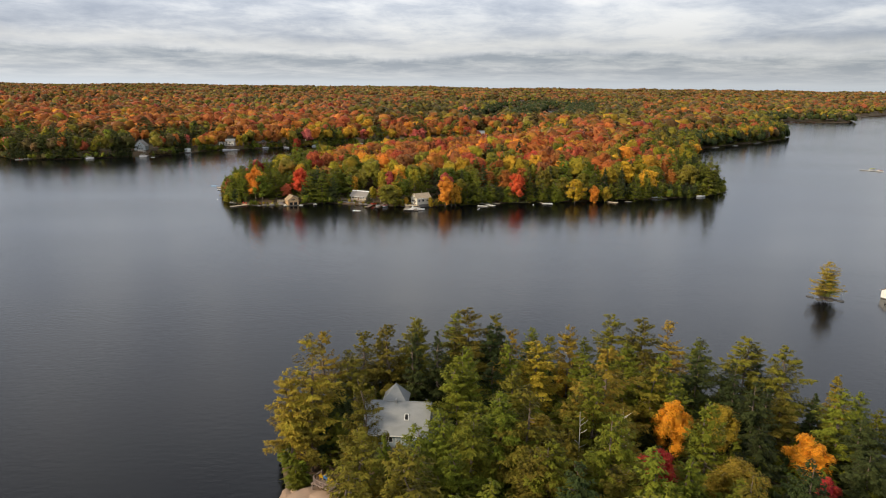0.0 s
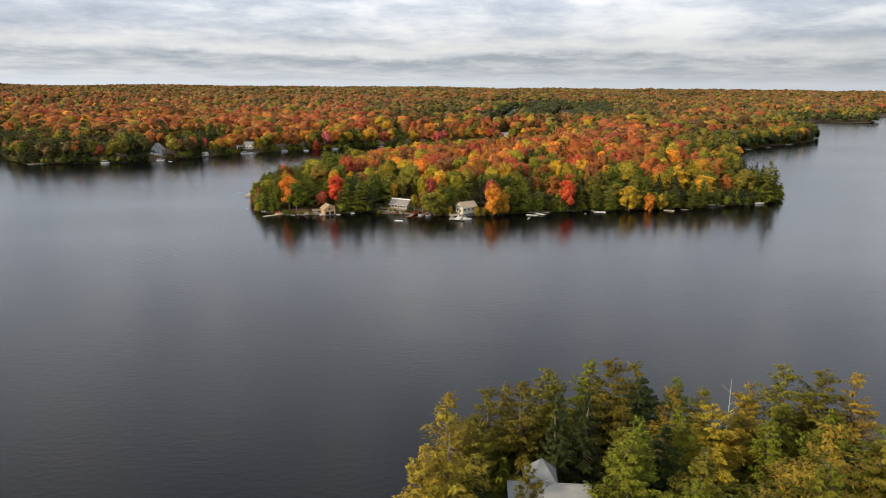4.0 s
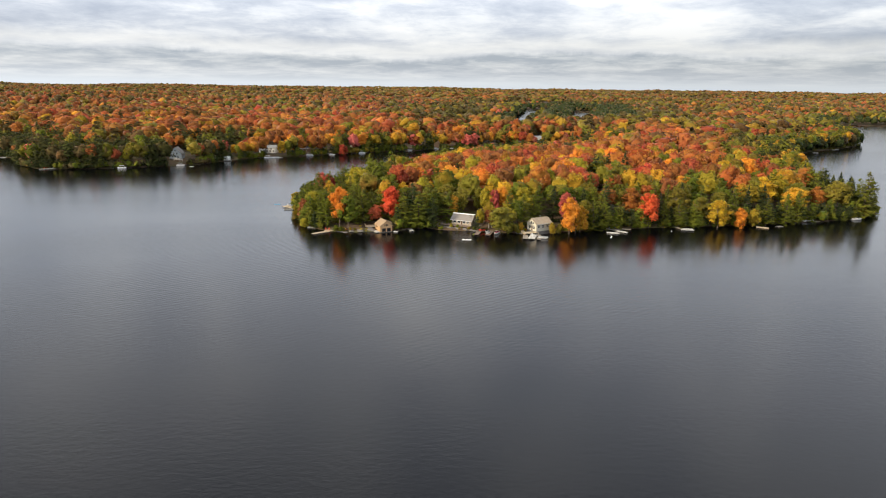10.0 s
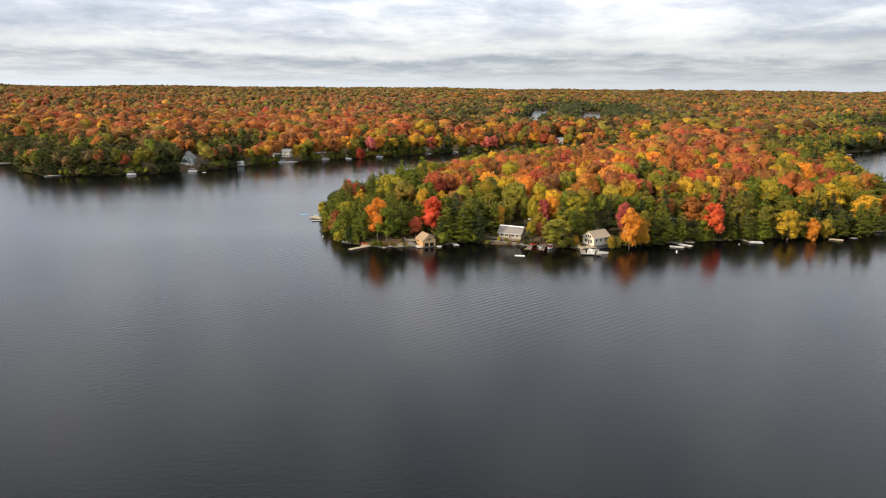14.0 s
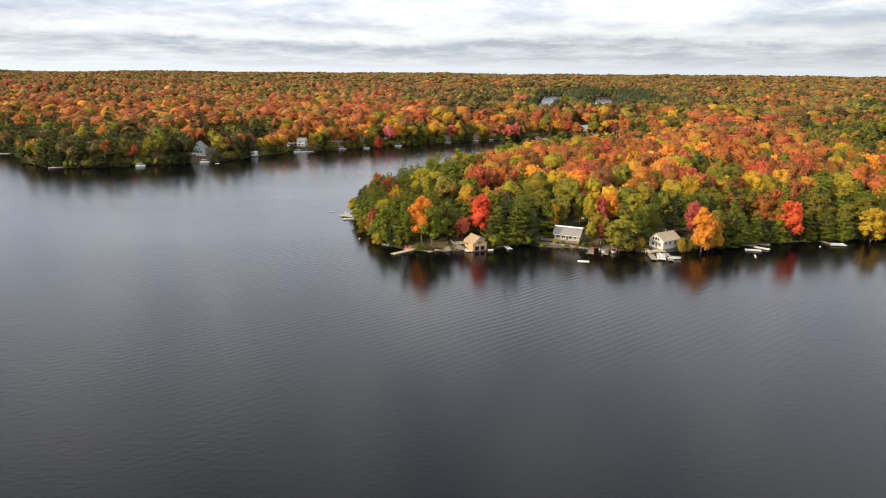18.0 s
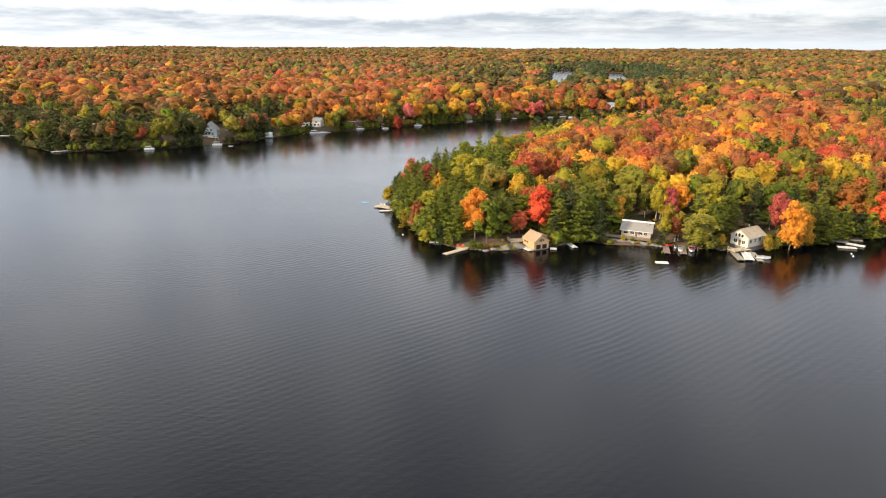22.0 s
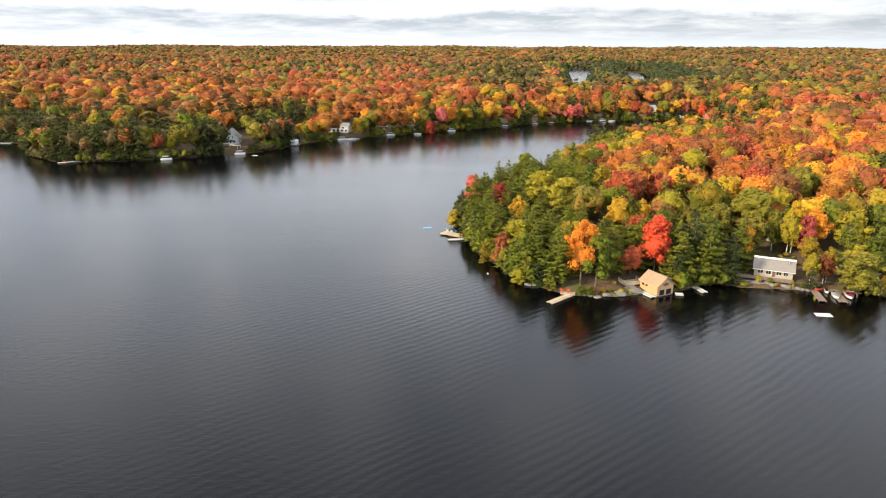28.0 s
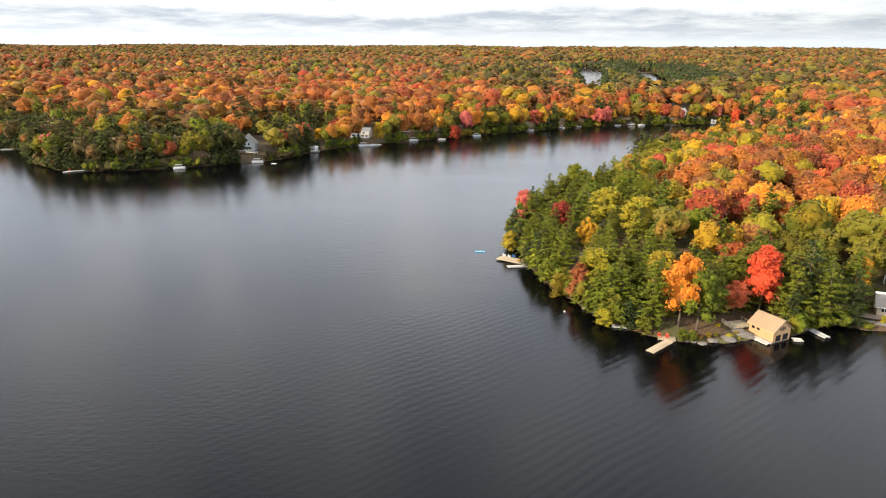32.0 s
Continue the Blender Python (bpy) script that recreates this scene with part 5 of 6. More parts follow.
def pontoon_boat(x, y, turn, ln, roof, label):
    b = thing("pontoon_boat", pose(x, y, 0, 0, 0, turn), label, "boat", "boats on the lake")
    for s in (-1, 1):
        bm = bmesh.new()
        tube(bm, [(-ln / 2, s * 0.85, 0.15), (ln / 2 - 0.6, s * 0.85, 0.15), (ln / 2, s * 0.85, 0.4)], [0.3, 0.3, 0.06], 8)
        part("pontoon", bm, M_metal, b)
    part("deck", block(-ln / 2, ln / 2 - 0.3, -1.25, 1.25, 0.42, 0.52), M_canvas, b)
    for s in (-1, 1):
        part("side_panel", block(-ln / 2, ln / 2 - 0.4, *sorted((s * 1.2, s * 1.25)), 0.52, 1.15), M_hull, b)
    part("bow_panel", block(ln / 2 - 0.45, ln / 2 - 0.4, -1.2, 1.2, 0.52, 1.15), M_hull, b)
    part("bench", block(-ln / 2 + 0.2, -ln / 2 + 0.9, -1.1, 1.1, 0.52, 1.0, 0.06), M_cream, b)
    part("bench", block(ln / 2 - 1.6, ln / 2 - 0.9, -1.1, -0.4, 0.52, 1.0, 0.06), M_cream, b)
    for sx in (-ln * 0.3, ln * 0.15):
        for s in (-1, 1):
            bm = bmesh.new()
            tube(bm, [(sx, s * 1.15, 0.5), (sx, s * 1.15, 2.3)], [0.035, 0.035], 5)
            part("roof_post", bm, M_metal, b)
    part("canopy", block(-ln * 0.36, ln * 0.2, -1.25, 1.25, 2.3, 2.4, 0.04), roof, b)
    return b


def adirondack(x, y, z, turn, mat, word):
    c = thing("adirondack_chair", pose(x, y, z, 0, 0, turn), f"{word} wooden adirondack chair facing the lake", "chair", "lakeside chairs")
    m = bmesh.new()
    box(m, -0.28, 0.28, -0.35, 0.3, 0.34, 0.38)
    bmesh.ops.rotate(m, verts=m.verts[:], matrix=Matrix.Rotation(radians(12), 3, "X"), cent=(0, 0, 0.36))
    part("seat", m, mat, c)
    for k in range(5):
        u = -0.27 + k * 0.115
        m = block(u, u + 0.095, 0.24, 0.28, 0.3, 1.05 - abs(k - 2) * 0.05)
        bmesh.ops.rotate(m, verts=m.verts[:], matrix=Matrix.Rotation(radians(-22), 3, "X"), cent=(0, 0.26, 0.3))
        part("back_slat", m, mat, c)
    for s in (-1, 1):
        part("armrest", block(*sorted((s * 0.27, s * 0.42)), -0.38, 0.4, 0.58, 0.62), mat, c)
        part("leg", block(*sorted((s * 0.29, s * 0.34)), -0.36, -0.27, 0, 0.58), mat, c)
        part("leg", block(*sorted((s * 0.29, s * 0.34)), 0.3, 0.38, 0, 0.58), mat, c)
    return c


def deck_rail(parent, pts, z, mat, step=1.4, height=0.95):
    """Posts, rails and balusters along a line of points."""
    for a, b in zip(pts, pts[1:]):
        ln = math.hypot(b[0] - a[0], b[1] - a[1])
        ang = radians(angle_of(a, b))
        m = Matrix.Translation((a[0], a[1], z)) @ Matrix.Rotation(ang, 4, "Z")
        for zz in (height, 0.12):
            bm = block(0, ln, -0.04, 0.04, zz - 0.05, zz + 0.03)
            bm.transform(m)
            part("rail", bm, mat, parent)
        n = max(1, round(ln / step))
        for i in range(n + 1):
            bm = block(ln * i / n - 0.05, ln * i / n + 0.05, -0.05, 0.05, 0, height + 0.08)
            bm.transform(m)
            part("rail_post", bm, mat, parent)
        k = int(ln / 0.28)
        for i in range(1, k):
            bm = block(ln * i / k - 0.018, ln * i / k + 0.018, -0.018, 0.018, 0.12, height)
            bm.transform(m)
            part("baluster", bm, mat, parent)


def platform(name, x, y, z, turn, w, d, mat, label, rails=(), legs=2.2, category="deck"):
    p = thing(name, pose(x, y, z, 0, 0, turn), label, category)
    n = max(4, min(20, int(d / 0.3)))
    for i in range(n):
        part("plank", block(-w / 2, w / 2, -d / 2 + i * d / n + 0.01, -d / 2 + (i + 1) * d / n - 0.01, -0.05, 0), mat, p)
    for sx in (-1, 0, 1):
        part("joist", block(sx * (w / 2 - 0.1) - 0.05, sx * (w / 2 - 0.1) + 0.05, -d / 2, d / 2, -0.28, -0.06), mat, p)
    for sx in (-1, 1):
        for sy in (-1, 1):
            part("post", block(sx * (w / 2 - 0.15) - 0.07, sx * (w / 2 - 0.15) + 0.07, sy * (d / 2 - 0.15) - 0.07, sy * (d / 2 - 0.15) + 0.07, -legs, -0.06), mat, p)
    for run in rails:
        deck_rail(p, run, 0, mat if mat is not M_browndeck else M_browndeck)
    return p


def boulder(x, y, r, mat, flat=0.55, z=None, label="rounded grey granite boulder at the water's edge", seed=None):
    bm = bmesh.new()
    bmesh.ops.create_icosphere(bm, subdivisions=3, radius=1.0)
    s = Vector((x * 0.37, y * 0.53, r))
    k = Vector((random.uniform(0.8, 1.4), random.uniform(0.8, 1.3), flat))
    for v in bm.verts:
        v.co *= 1 + 0.32 * noise.noise(v.co * 1.3 + s) + 0.1 * noise.noise(v.co * 3.7 + s)
        v.co = Vector((v.co.x * k.x, v.co.y * k.y, v.co.z * k.z)) * r
    me = bpy.data.meshes.new("boulder")
    bm.to_mesh(me)
    bm.free()
    me.materials.append(mat)
    ob = new("boulder", me)
    ob.matrix_world = pose(x, y, gz(x, y) if z is None else z, 0, 0, random.uniform(0, 360))
    return tagged(ob, label, "rock", "shore boulders")


# ---- the near island: cottage, deck and chairs ----
def island_cottage():
    z = 3.3
    h = gable_house("cottage", "grey-blue lakeside cottage with a steep pale grey roof", *COT, z, COT_TURN, 9.6, 9.0, 2.6, 6.2, M_blue, M_slate, 0.5,
                    windows=[("s", 2.4, 0.9, 1.1, 1.2), ("s", -1.2, 0.9, 1.4, 1.2), ("e", -1.5, 0.9, 1.2, 1.3), ("e", 1.0, 3.4, 0.9, 1.2), ("w", 0, 0.9, 1.6, 1.3)],
                    doors=[("s", 0.6, 0.95, 2.05, M_blue)], chimney=(-0.4, -0.35, 6.9, 0.11, M_metal), prow=0.7)
    bm = bmesh.new()   # lookout tower behind the ridge
    box(bm, -2.9, 1.1, 1.4, 5.4, 0, 5.3)
    part("tower_wall", bm, M_blue, h)
    bm = bmesh.new()
    base = [bm.verts.new(p) for p in ((-3.3, 1.0, 5.2), (1.5, 1.0, 5.2), (1.5, 5.8, 5.2), (-3.3, 5.8, 5.2))]
    tip = bm.verts.new((-0.9, 3.4, 8.3))
    bm.faces.new(base[::-1])
    for i in range(4):
        bm.faces.new((base[i], base[(i + 1) % 4], tip))
    part("tower_roof", bm, M_slate, h, "pointed grey tower roof")
    part("annex_wall", block(4.8, 7.2, -2.8, 2.4, 0, 2.5), M_blue, h)
    bm = prism([(-3.1, 2.5), (2.7, 2.9), (2.7, 3.06), (-3.1, 2.66)], (4.85, 7.6), "x")
    part("annex_roof", bm, M_slate, h)
    for u in (-1.6, 0.2, 1.5):
        window(h, "e", u, 0.8, 1.1, 1.3, (7.2, 4.5))
    sky = block(-0.38, 0.38, -0.6, 0.6, -0.02, 0.12)
    sky.transform(Matrix.Translation((1.7, -2.3, 4.55)) @ Matrix.Rotation(math.atan2(3.6, 4.5), 4, "X"))
    s = part("skylight", sky, M_white, h, "white-framed skylight")
    pane = block(-0.28, 0.28, -0.5, 0.5, 0.1, 0.14)
    pane.transform(Matrix.Translation((1.7, -2.3, 4.55)) @ Matrix.Rotation(math.atan2(3.6, 4.5), 4, "X"))
    part("pane", pane, M_dark, s)
    bm = bmesh.new()
    tube(bm, [(4.9, 0.2, 6.2), (4.9, 0.2, 7.0)], [0.03, 0.02], 5)
    tube(bm, [(4.6, 0.2, 6.9), (5.2, 0.2, 6.9)], [0.025, 0.025], 5)
    part("antenna", bm, M_metal, h)


COT, COT_TURN = (-6.9, 107.6), -4
island_cottage()
lookout = platform("lookout_deck", -17.6, 92.8, 2.9, -32, 3.9, 2.7, M_browndeck, "weathered wooden lookout deck with a grey railing above the rock", rails=[[(-1.95, 1.25), (-1.95, -0.7), (-1.0, -1.3), (1.95, -1.3)]], legs=2.6)
adirondack(-18.4, 94.0, 2.9, 160, M_yellow, "bright yellow")
adirondack(-16.8, 93.1, 2.9, 130, M_yellow, "bright yellow")
adirondack(-17.6, 93.7, 2.9, 145, M_bluepl, "dark blue")
for px, py, r in ((-20.3, 91.5, 2.4), (-23.1, 93.0, 1.6), (-17.6, 89.9, 2.3), (-14.8, 91.0, 1.5), (-21.7, 93.8, 1.5)):
    boulder(px, py, r, M_pinkrock, 0.26, label="smooth pinkish granite slab below the lookout deck")


def snag(x, y, h, seed):
    """A dead, bare birch."""
    rnd = random.Random(seed)
    t = thing("dead_tree", pose(x, y, gz(x, y) - 0.1), "bare dead white birch with broken limbs", "tree", "dead birches")
    bm = bmesh.new()
    tube(bm, [(0, 0, 0), (0.1, 0.05, h * 0.5), (0.0, 0.15, h)], [0.14, 0.09, 0.02], 6)
    part("trunk", bm, M_birch, t)
    for k in range(9):
        z = h * rnd.uniform(0.45, 0.92)
        a, ln = rnd.uniform(0, 6.28), rnd.uniform(0.7, 2.0)
        bm = bmesh.new()
        tube(bm, [(0.05, 0.08, z), (math.cos(a) * ln * 0.6, math.sin(a) * ln * 0.6, z + ln * 0.5), (math.cos(a) * ln, math.sin(a) * ln, z + ln * 0.9)], [0.045, 0.03, 0.01], 5)
        part("limb", bm, M_birch, t)


snag(22.2, 92.5, 12.5, 1)
snag(29.1, 93.5, 12, 2)
snag(25.9, 125.5, 15.5, 3)

# islet with its lone tree, and what lies off the east shore
for px, py, r in ((119.0, 200.8, 0.9), (120.3, 198.0, 1.1), (123.3, 197.0, 1.0), (126.4, 196.5, 0.9), (125.5, 197.6, 0.8)):
    boulder(px, py, r, M_darkrock, 0.35, z=0.0, label="low grey rock of a tiny islet")


for px, py in ((120.5, 201.9), (128.9, 200.4)):
    bm = bmesh.new()
    bmesh.ops.create_icosphere(bm, subdivisions=2, radius=0.22)
    m = thing("marker_buoy", pose(px, py, 0.9), "small white marker ball on the islet rock", "buoy", "white buoys")
    part("ball", bm, M_white, m)
    bm = bmesh.new()
    tube(bm, [(0, 0, -0.9), (0, 0, -0.15)], [0.03, 0.03], 5)
    part("stem", bm, M_metal, m)


def boat_shelter(x, y, turn):
    """A small white floating shelter with a brown roof."""
    gable_house("floating_boathouse", "small white boathouse with a brown roof standing in the lake", x, y, 0.3, turn, 5.0, 4.2, 2.3, 3.4, M_white, M_brown, 0.3,
                windows=[("w", 0, 0.9, 1.0, 0.9)], doors=[("s", 0, 2.2, 1.9, M_dark)], category="boathouse")


boat_shelter(144.5, 199.4, 20)
dock((347.1, 543.9), (360.9, 534.1), 2.2, M_paledeck, "long pale floating dock far out on the lake", posts=False)
motorboat(361.1, 548.9, 10, 6.0, 2.3, M_lime, "white motorboat with a green cover at the floating dock")
motorboat(359.5, 537.6, 200, 6.0, 2.3, M_redpaint, "white motorboat with a red cover at the floating dock")

# ---- the headland: boathouse, its docks and deck ----
BH = ((-82.6, 352.4), (-77.5, 354.9))


def boathouse():
    (ax, ay), (bx, by) = BH
    turn = angle_of(*BH)
    c, s = math.cos(radians(turn)), math.sin(radians(turn))
    w, d = 5.7, 6.6
    cx, cy = (ax + bx) / 2 - s * d / 2, (ay + by) / 2 + c * d / 2
    h = gable_house("boathouse", "new unpainted pine boathouse with a tan roof and two boat doors", cx, cy, 0.35, turn + 90, d, w, 2.7, 4.9, M_ply, M_ply_roof, 0.4,
                    windows=[("w", -0.7, 2.6, 0.4, 0.7), ("w", 0.0, 2.5, 0.45, 1.0), ("w", 0.7, 2.6, 0.4, 0.7), ("n", 0.8, 1.5, 0.8, 0.65), ("n", 2.2, 1.5, 0.8, 0.65)],
                    # Boat doors are near-black panels: interior shade as colour, no opening cut.
                    doors=[("w", -1.2, 1.75, 1.5, M_dark), ("w", 1.2, 1.75, 1.5, M_dark)], category="boathouse", trim=M_ply)
    # low dormer on the sheltered slope
    part("dormer", prism([(-3.2, 2.9), (-1.0, 4.1), (-1.0, 4.5), (-3.3, 3.6)], (-1.5, 2.2), "x"), M_ply, h)
    part("dormer_roof", prism([(-3.6, 3.5), (-0.7, 4.62), (-0.7, 4.75), (-3.6, 3.63)], (-1.8, 2.5), "x"), M_tanroof, h)
    for sx in (-2.8, 2.8):
        for sy in (-2.4, 0, 2.4):
            bm = bmesh.new()
            tube(bm, [(sx, sy, -1.8), (sx, sy, 0.05)], [0.16, 0.16], 7)
            part("pile", bm, M_bark, h)


boathouse()
dock((-86.8, 358.4), (-83.7, 351.7), 1.7, M_paledeck, "pale boardwalk along the boathouse wall", 0.42)
dock((-77.0, 354.3), (-74.9, 354.0), 1.8, M_paledeck, "short pale landing beside the boathouse door", 0.42)
dock((-73.6, 359.4), (-69.5, 360.4), 1.1, M_browndeck, "narrow brown gangway from the shore to a float", 0.5)
dock((-70.0, 360.4), (-68.4, 355.3), 1.8, M_paledeck, "pale floating dock beside the boathouse", 0.46, False)
dock((-112.3, 347.3), (-105.9, 353.1), 2.0, M_newdeck, "light cedar floating dock pointing into the lake", 0.45, False)
dock((-108.1, 355.0), (-104.3, 353.9), 2.3, M_newdeck, "light cedar landing on the shore", 0.5)
dock((-117.2, 361.7), (-113.2, 360.7), 1.4, M_paledeck, "low grey dock under overhanging cedars", 0.4)
dock((-121.5, 373.4), (-118.5, 370.1), 2.4, M_deck, "weathered dock half hidden by a yellow bush", 0.4)
dock((-140.4, 414.3), (-131.4, 408.2), 4.2, M_newdeck, "wide cedar swimming dock with lounge chairs", 0.55)
dock((-138.6, 405.4), (-131.6, 406.6), 1.8, M_paledeck, "narrow pale side dock on floats", 0.4, False)
adirondack(-107.7, 354.9, 0.55, 20, M_redpaint, "bright red")
adirondack(-106.2, 354.3, 0.55, -15, M_redpaint, "bright red")
for q, m, wd in (((-138.7, 414.9), M_white, "white"), ((-137.2, 413.8), M_white, "white"), ((-135.7, 413.8), M_bluepl, "dark blue")):
    adirondack(*q, 0.57, 40, m, wd)


def canoe(x, y, z, turn, mat, label, ln=4.6):
    b = thing("canoe", pose(x, y, z, 0, 0, turn), label, "boat", "boats on the lake")
    bm = bmesh.new()
    rings = []
    for i in range(11):
        s = i / 10 * 2 - 1
        w = 0.42 * (1 - abs(s) ** 2.4) + 0.015
        rings.append([bm.verts.new((s * ln / 2, a * w, zz + 0.14 * s * s)) for a, zz in ((-1, 0.36), (-0.8, 0.1), (0, 0.0), (0.8, 0.1), (1, 0.36))])
    for r0, r1 in zip(rings, rings[1:]):
        for k in range(4):
            bm.faces.new((r0[k], r1[k], r1[k + 1], r0[k + 1]))
    bmesh.ops.solidify(bm, geom=bm.faces[:], thickness=0.03)
    part("hull", bm, mat, b)
    for u in (-1.1, 0.0, 1.1):
        part("thwart", block(u - 0.1, u + 0.1, -0.33, 0.33, 0.3, 0.33), M_newdeck, b)


canoe(-133.3, 411.0, 0.56, 30, M_yellow, "yellow canoe lying on the swimming dock")
canoe(-40.3, 351.8, -0.05, 60, M_lime, "lime-yellow kayak floating beside the dock", 3.2)


def foam_mat(x, y, turn, ln, w, mat, label, name="swim_mat"):
    r = thing(name, pose(x, y, 0, 0, 0, turn), label, "raft")
    part("mat", block(-ln / 2, ln / 2, -w / 2, w / 2, 0.02, 0.12, 0.04), mat, r)
    part("strap", block(-0.05, 0.05, -w / 2 - 0.01, w / 2 + 0.01, 0.11, 0.135), M_white, r)


foam_mat(-146.1, 421.4, 0, 3.4, 1.6, M_skyblue, "light blue foam swim mat floating on the lake")
platform("shore_deck", -87.6, 360.2, 1.5, 14, 5.4, 4.0, M_newdeck, "raised cedar deck with railings beside the boathouse",
                 rails=[[(-2.7, 2.0), (-2.7, -2.0), (2.7, -2.0), (2.7, 2.0)]], legs=2.2)
for px, py, r in ((-88.3, 358.0, 1.3), (-87.3, 356.4, 1.5), (-86.4, 355.4, 1.0), (-91.8, 353.8, 1.4), (-91.7, 351.5, 1.1), (-92.6, 354.7, 0.9),
                  (-98.6, 352.6, 0.9), (-95.8, 353.5, 0.9), (-100.2, 353.5, 0.7), (-101.8, 353.7, 0.6)):
    boulder(px, py, r, M_rock, 0.42)


def shrub(x, y, h, w, color, label, group="shore shrubs"):
    r = thing("shrub", pose(x, y, max(gz(x, y), 0.15), 0, 0, random.uniform(0, 360)), label, "shrub", group)
    c = new("foliage", CROWNS["broad"][random.randrange(6)])
    c.parent, c.scale, c.location = r, (w * 2.1, w * 2.1, h * 1.25), (0, 0, -h * 0.25)
    c.material_slots[0].link = "OBJECT"
    c.material_slots[0].material = LEAF[color]
    bm = bmesh.new()
    for k in range(4):
        a = k * 1.6
        tube(bm, [(0, 0, -0.1), (math.cos(a) * w * 0.25, math.sin(a) * w * 0.25, h * 0.6)], [0.04, 0.015], 5)
    part("stem", bm, M_bark, r)


for x, y, h, w, color, label in ((-102.8, 353.6, 3.3, 2.1, "cedar", "bright green shrub on the bank beside the cedar dock"), (-100.6, 353.3, 2.7, 1.9, "green", "bright green shrub on the bank beside the cedar dock"),
                                 (-99.1, 353.3, 1.4, 1.1, "olive", "low olive shrub on the bank"), (-96.5, 354.6, 1.6, 1.3, "lime", "low yellowish shrub on the bank"),
                                 (-94.6, 354.9, 1.3, 1.2, "olive", "low olive shrub among the rocks"), (-111.1, 359.4, 3.2, 2.2, "lime", "yellow-green shrub hanging over the water"),
                                 (-117.4, 367.2, 4.2, 2.4, "gold", "yellow shrub hanging over a grey dock"), (-50.7, 362.8, 2.4, 1.6, "lime", "yellow-green shrub before the cottage veranda"),
                                 (-47.7, 361.9, 1.9, 1.5, "green", "green shrub before the cottage veranda"), (-45.7, 361.0, 1.4, 1.2, "olive", "low shrub before the cottage veranda"),
                                 (-42.6, 359.7, 1.6, 1.5, "lime", "yellow-green shrub on the rocky bank"), (-40.0, 359.3, 1.5, 1.6, "green", "green shrub on the rocky bank"),
                                 (-36.1, 358.9, 1.2, 1.3, "lime", "low shrub above the boat docks"), (-5.2, 353.4, 5.6, 2.8, "lime", "yellow-green shrub beside the cream cottage"),
                                 (-2.0, 354.4, 5.0, 2.6, "olive", "green shrub beside the cream cottage"), (-20.3, 353.8, 2.2, 1.6, "olive", "olive shrub beside the stone landing")):
    shrub(x, y, h, w, color, label)
for kind, color, x, y, h, w in HERO:
    depth = shore(np.array([x]), np.array([y - 2.0]))[0][0]
    if kind == "broad" and x > -60 and y < 380 and 0.2 < depth < 9 and all(math.hypot(x - a, y - 2 - b) > r for a, b, r in ((-9.5, 357, 7), (-15, 352, 6), (-45, 366, 7))):
        for k in (-1, 1):
            shrub(x + k * 2.2, y - 2.0, random.uniform(2.4, 4.0), random.uniform(1.6, 2.4), random.choice(("green", "olive", "cedar", "lime")), "leafy shrub under a tall maple by the water")


# ---- the headland: cottage with the grey roof, its landing and boats ----
def grey_cottage():
    a, b = (-50.4, 366.4), (-41.4, 362.2)
    turn, w = angle_of(a, b), math.hypot(b[0] - a[0], b[1] - a[1])
    nx, ny = -math.sin(radians(turn)), math.cos(radians(turn))
    d = 6.4
    cx, cy = (a[0] + b[0]) / 2 + nx * d / 2, (a[1] + b[1]) / 2 + ny * d / 2
    gable_house("cottage", "tan cottage with a grey roof and a white ridge", cx, cy, 1.6, turn, w, d, 2.4, 4.7, M_tanwall, M_greyroof, 0.55,
                windows=[("s", -3.4, 0.9, 1.3, 1.1), ("s", -1.3, 0.9, 1.3, 1.1), ("s", 1.4, 0.9, 1.3, 1.1), ("s", 3.2, 0.9, 1.0, 1.1), ("e", 0, 0.9, 1.4, 1.1), ("w", 0, 0.9, 1.2, 1.1)],
                doors=[("s", 0.1, 0.95, 2.0, M_brown)], chimney=(w * 0.38, -1.4, 4.9, 0.12, M_metal), cap=M_white)
    strip = prism([(0.05, 4.93), (0.9, 4.62), (0.9, 4.68), (0.05, 5.03)], (-w / 2 - 0.5, w / 2 + 0.5), "x")
    m = pose(cx, cy, 1.6, 0, 0, turn)
    house = [o for o in scene.objects if o.name.startswith("cottage") and o.type == "EMPTY"][-1]
    part("ridge_band", strip, M_white, house, "white metal ridge band")
    strip = prism([(-0.05, 4.93), (-0.75, 4.68), (-0.75, 4.74), (-0.05, 5.03)], (-w / 2 - 0.5, w / 2 + 0.5), "x")
    part("ridge_band", strip, M_white, house)
    fx, fy = (a[0] + b[0]) / 2 - nx * 1.7, (a[1] + b[1]) / 2 - ny * 1.7
    platform("cottage_deck", fx - 2.2 * math.cos(radians(turn)), fy - 2.2 * math.sin(radians(turn)), 1.5, turn, w + 4.6, 2.8, M_browndeck,
             "dark brown veranda deck along the cottage front", rails=[[(-w / 2 - 2.3, 1.3), (-w / 2 - 2.3, -1.4), (w / 2 + 2.3, -1.4)]], legs=1.8)


grey_cottage()
dock((-37.4, 358.4), (-39.7, 349.1), 2.0, M_browndeck, "brown boat dock in front of the cottage", 0.5)
dock((-32.1, 358.0), (-34.6, 348.4), 2.2, M_browndeck, "brown boat dock with a motorboat alongside", 0.5)
motorboat(-30.2, 353.4, angle_of((-29.6, 356.3), (-32.2, 348.8)), 5.4, 2.2, M_pink, "white motorboat with a raspberry-pink interior at a dock")
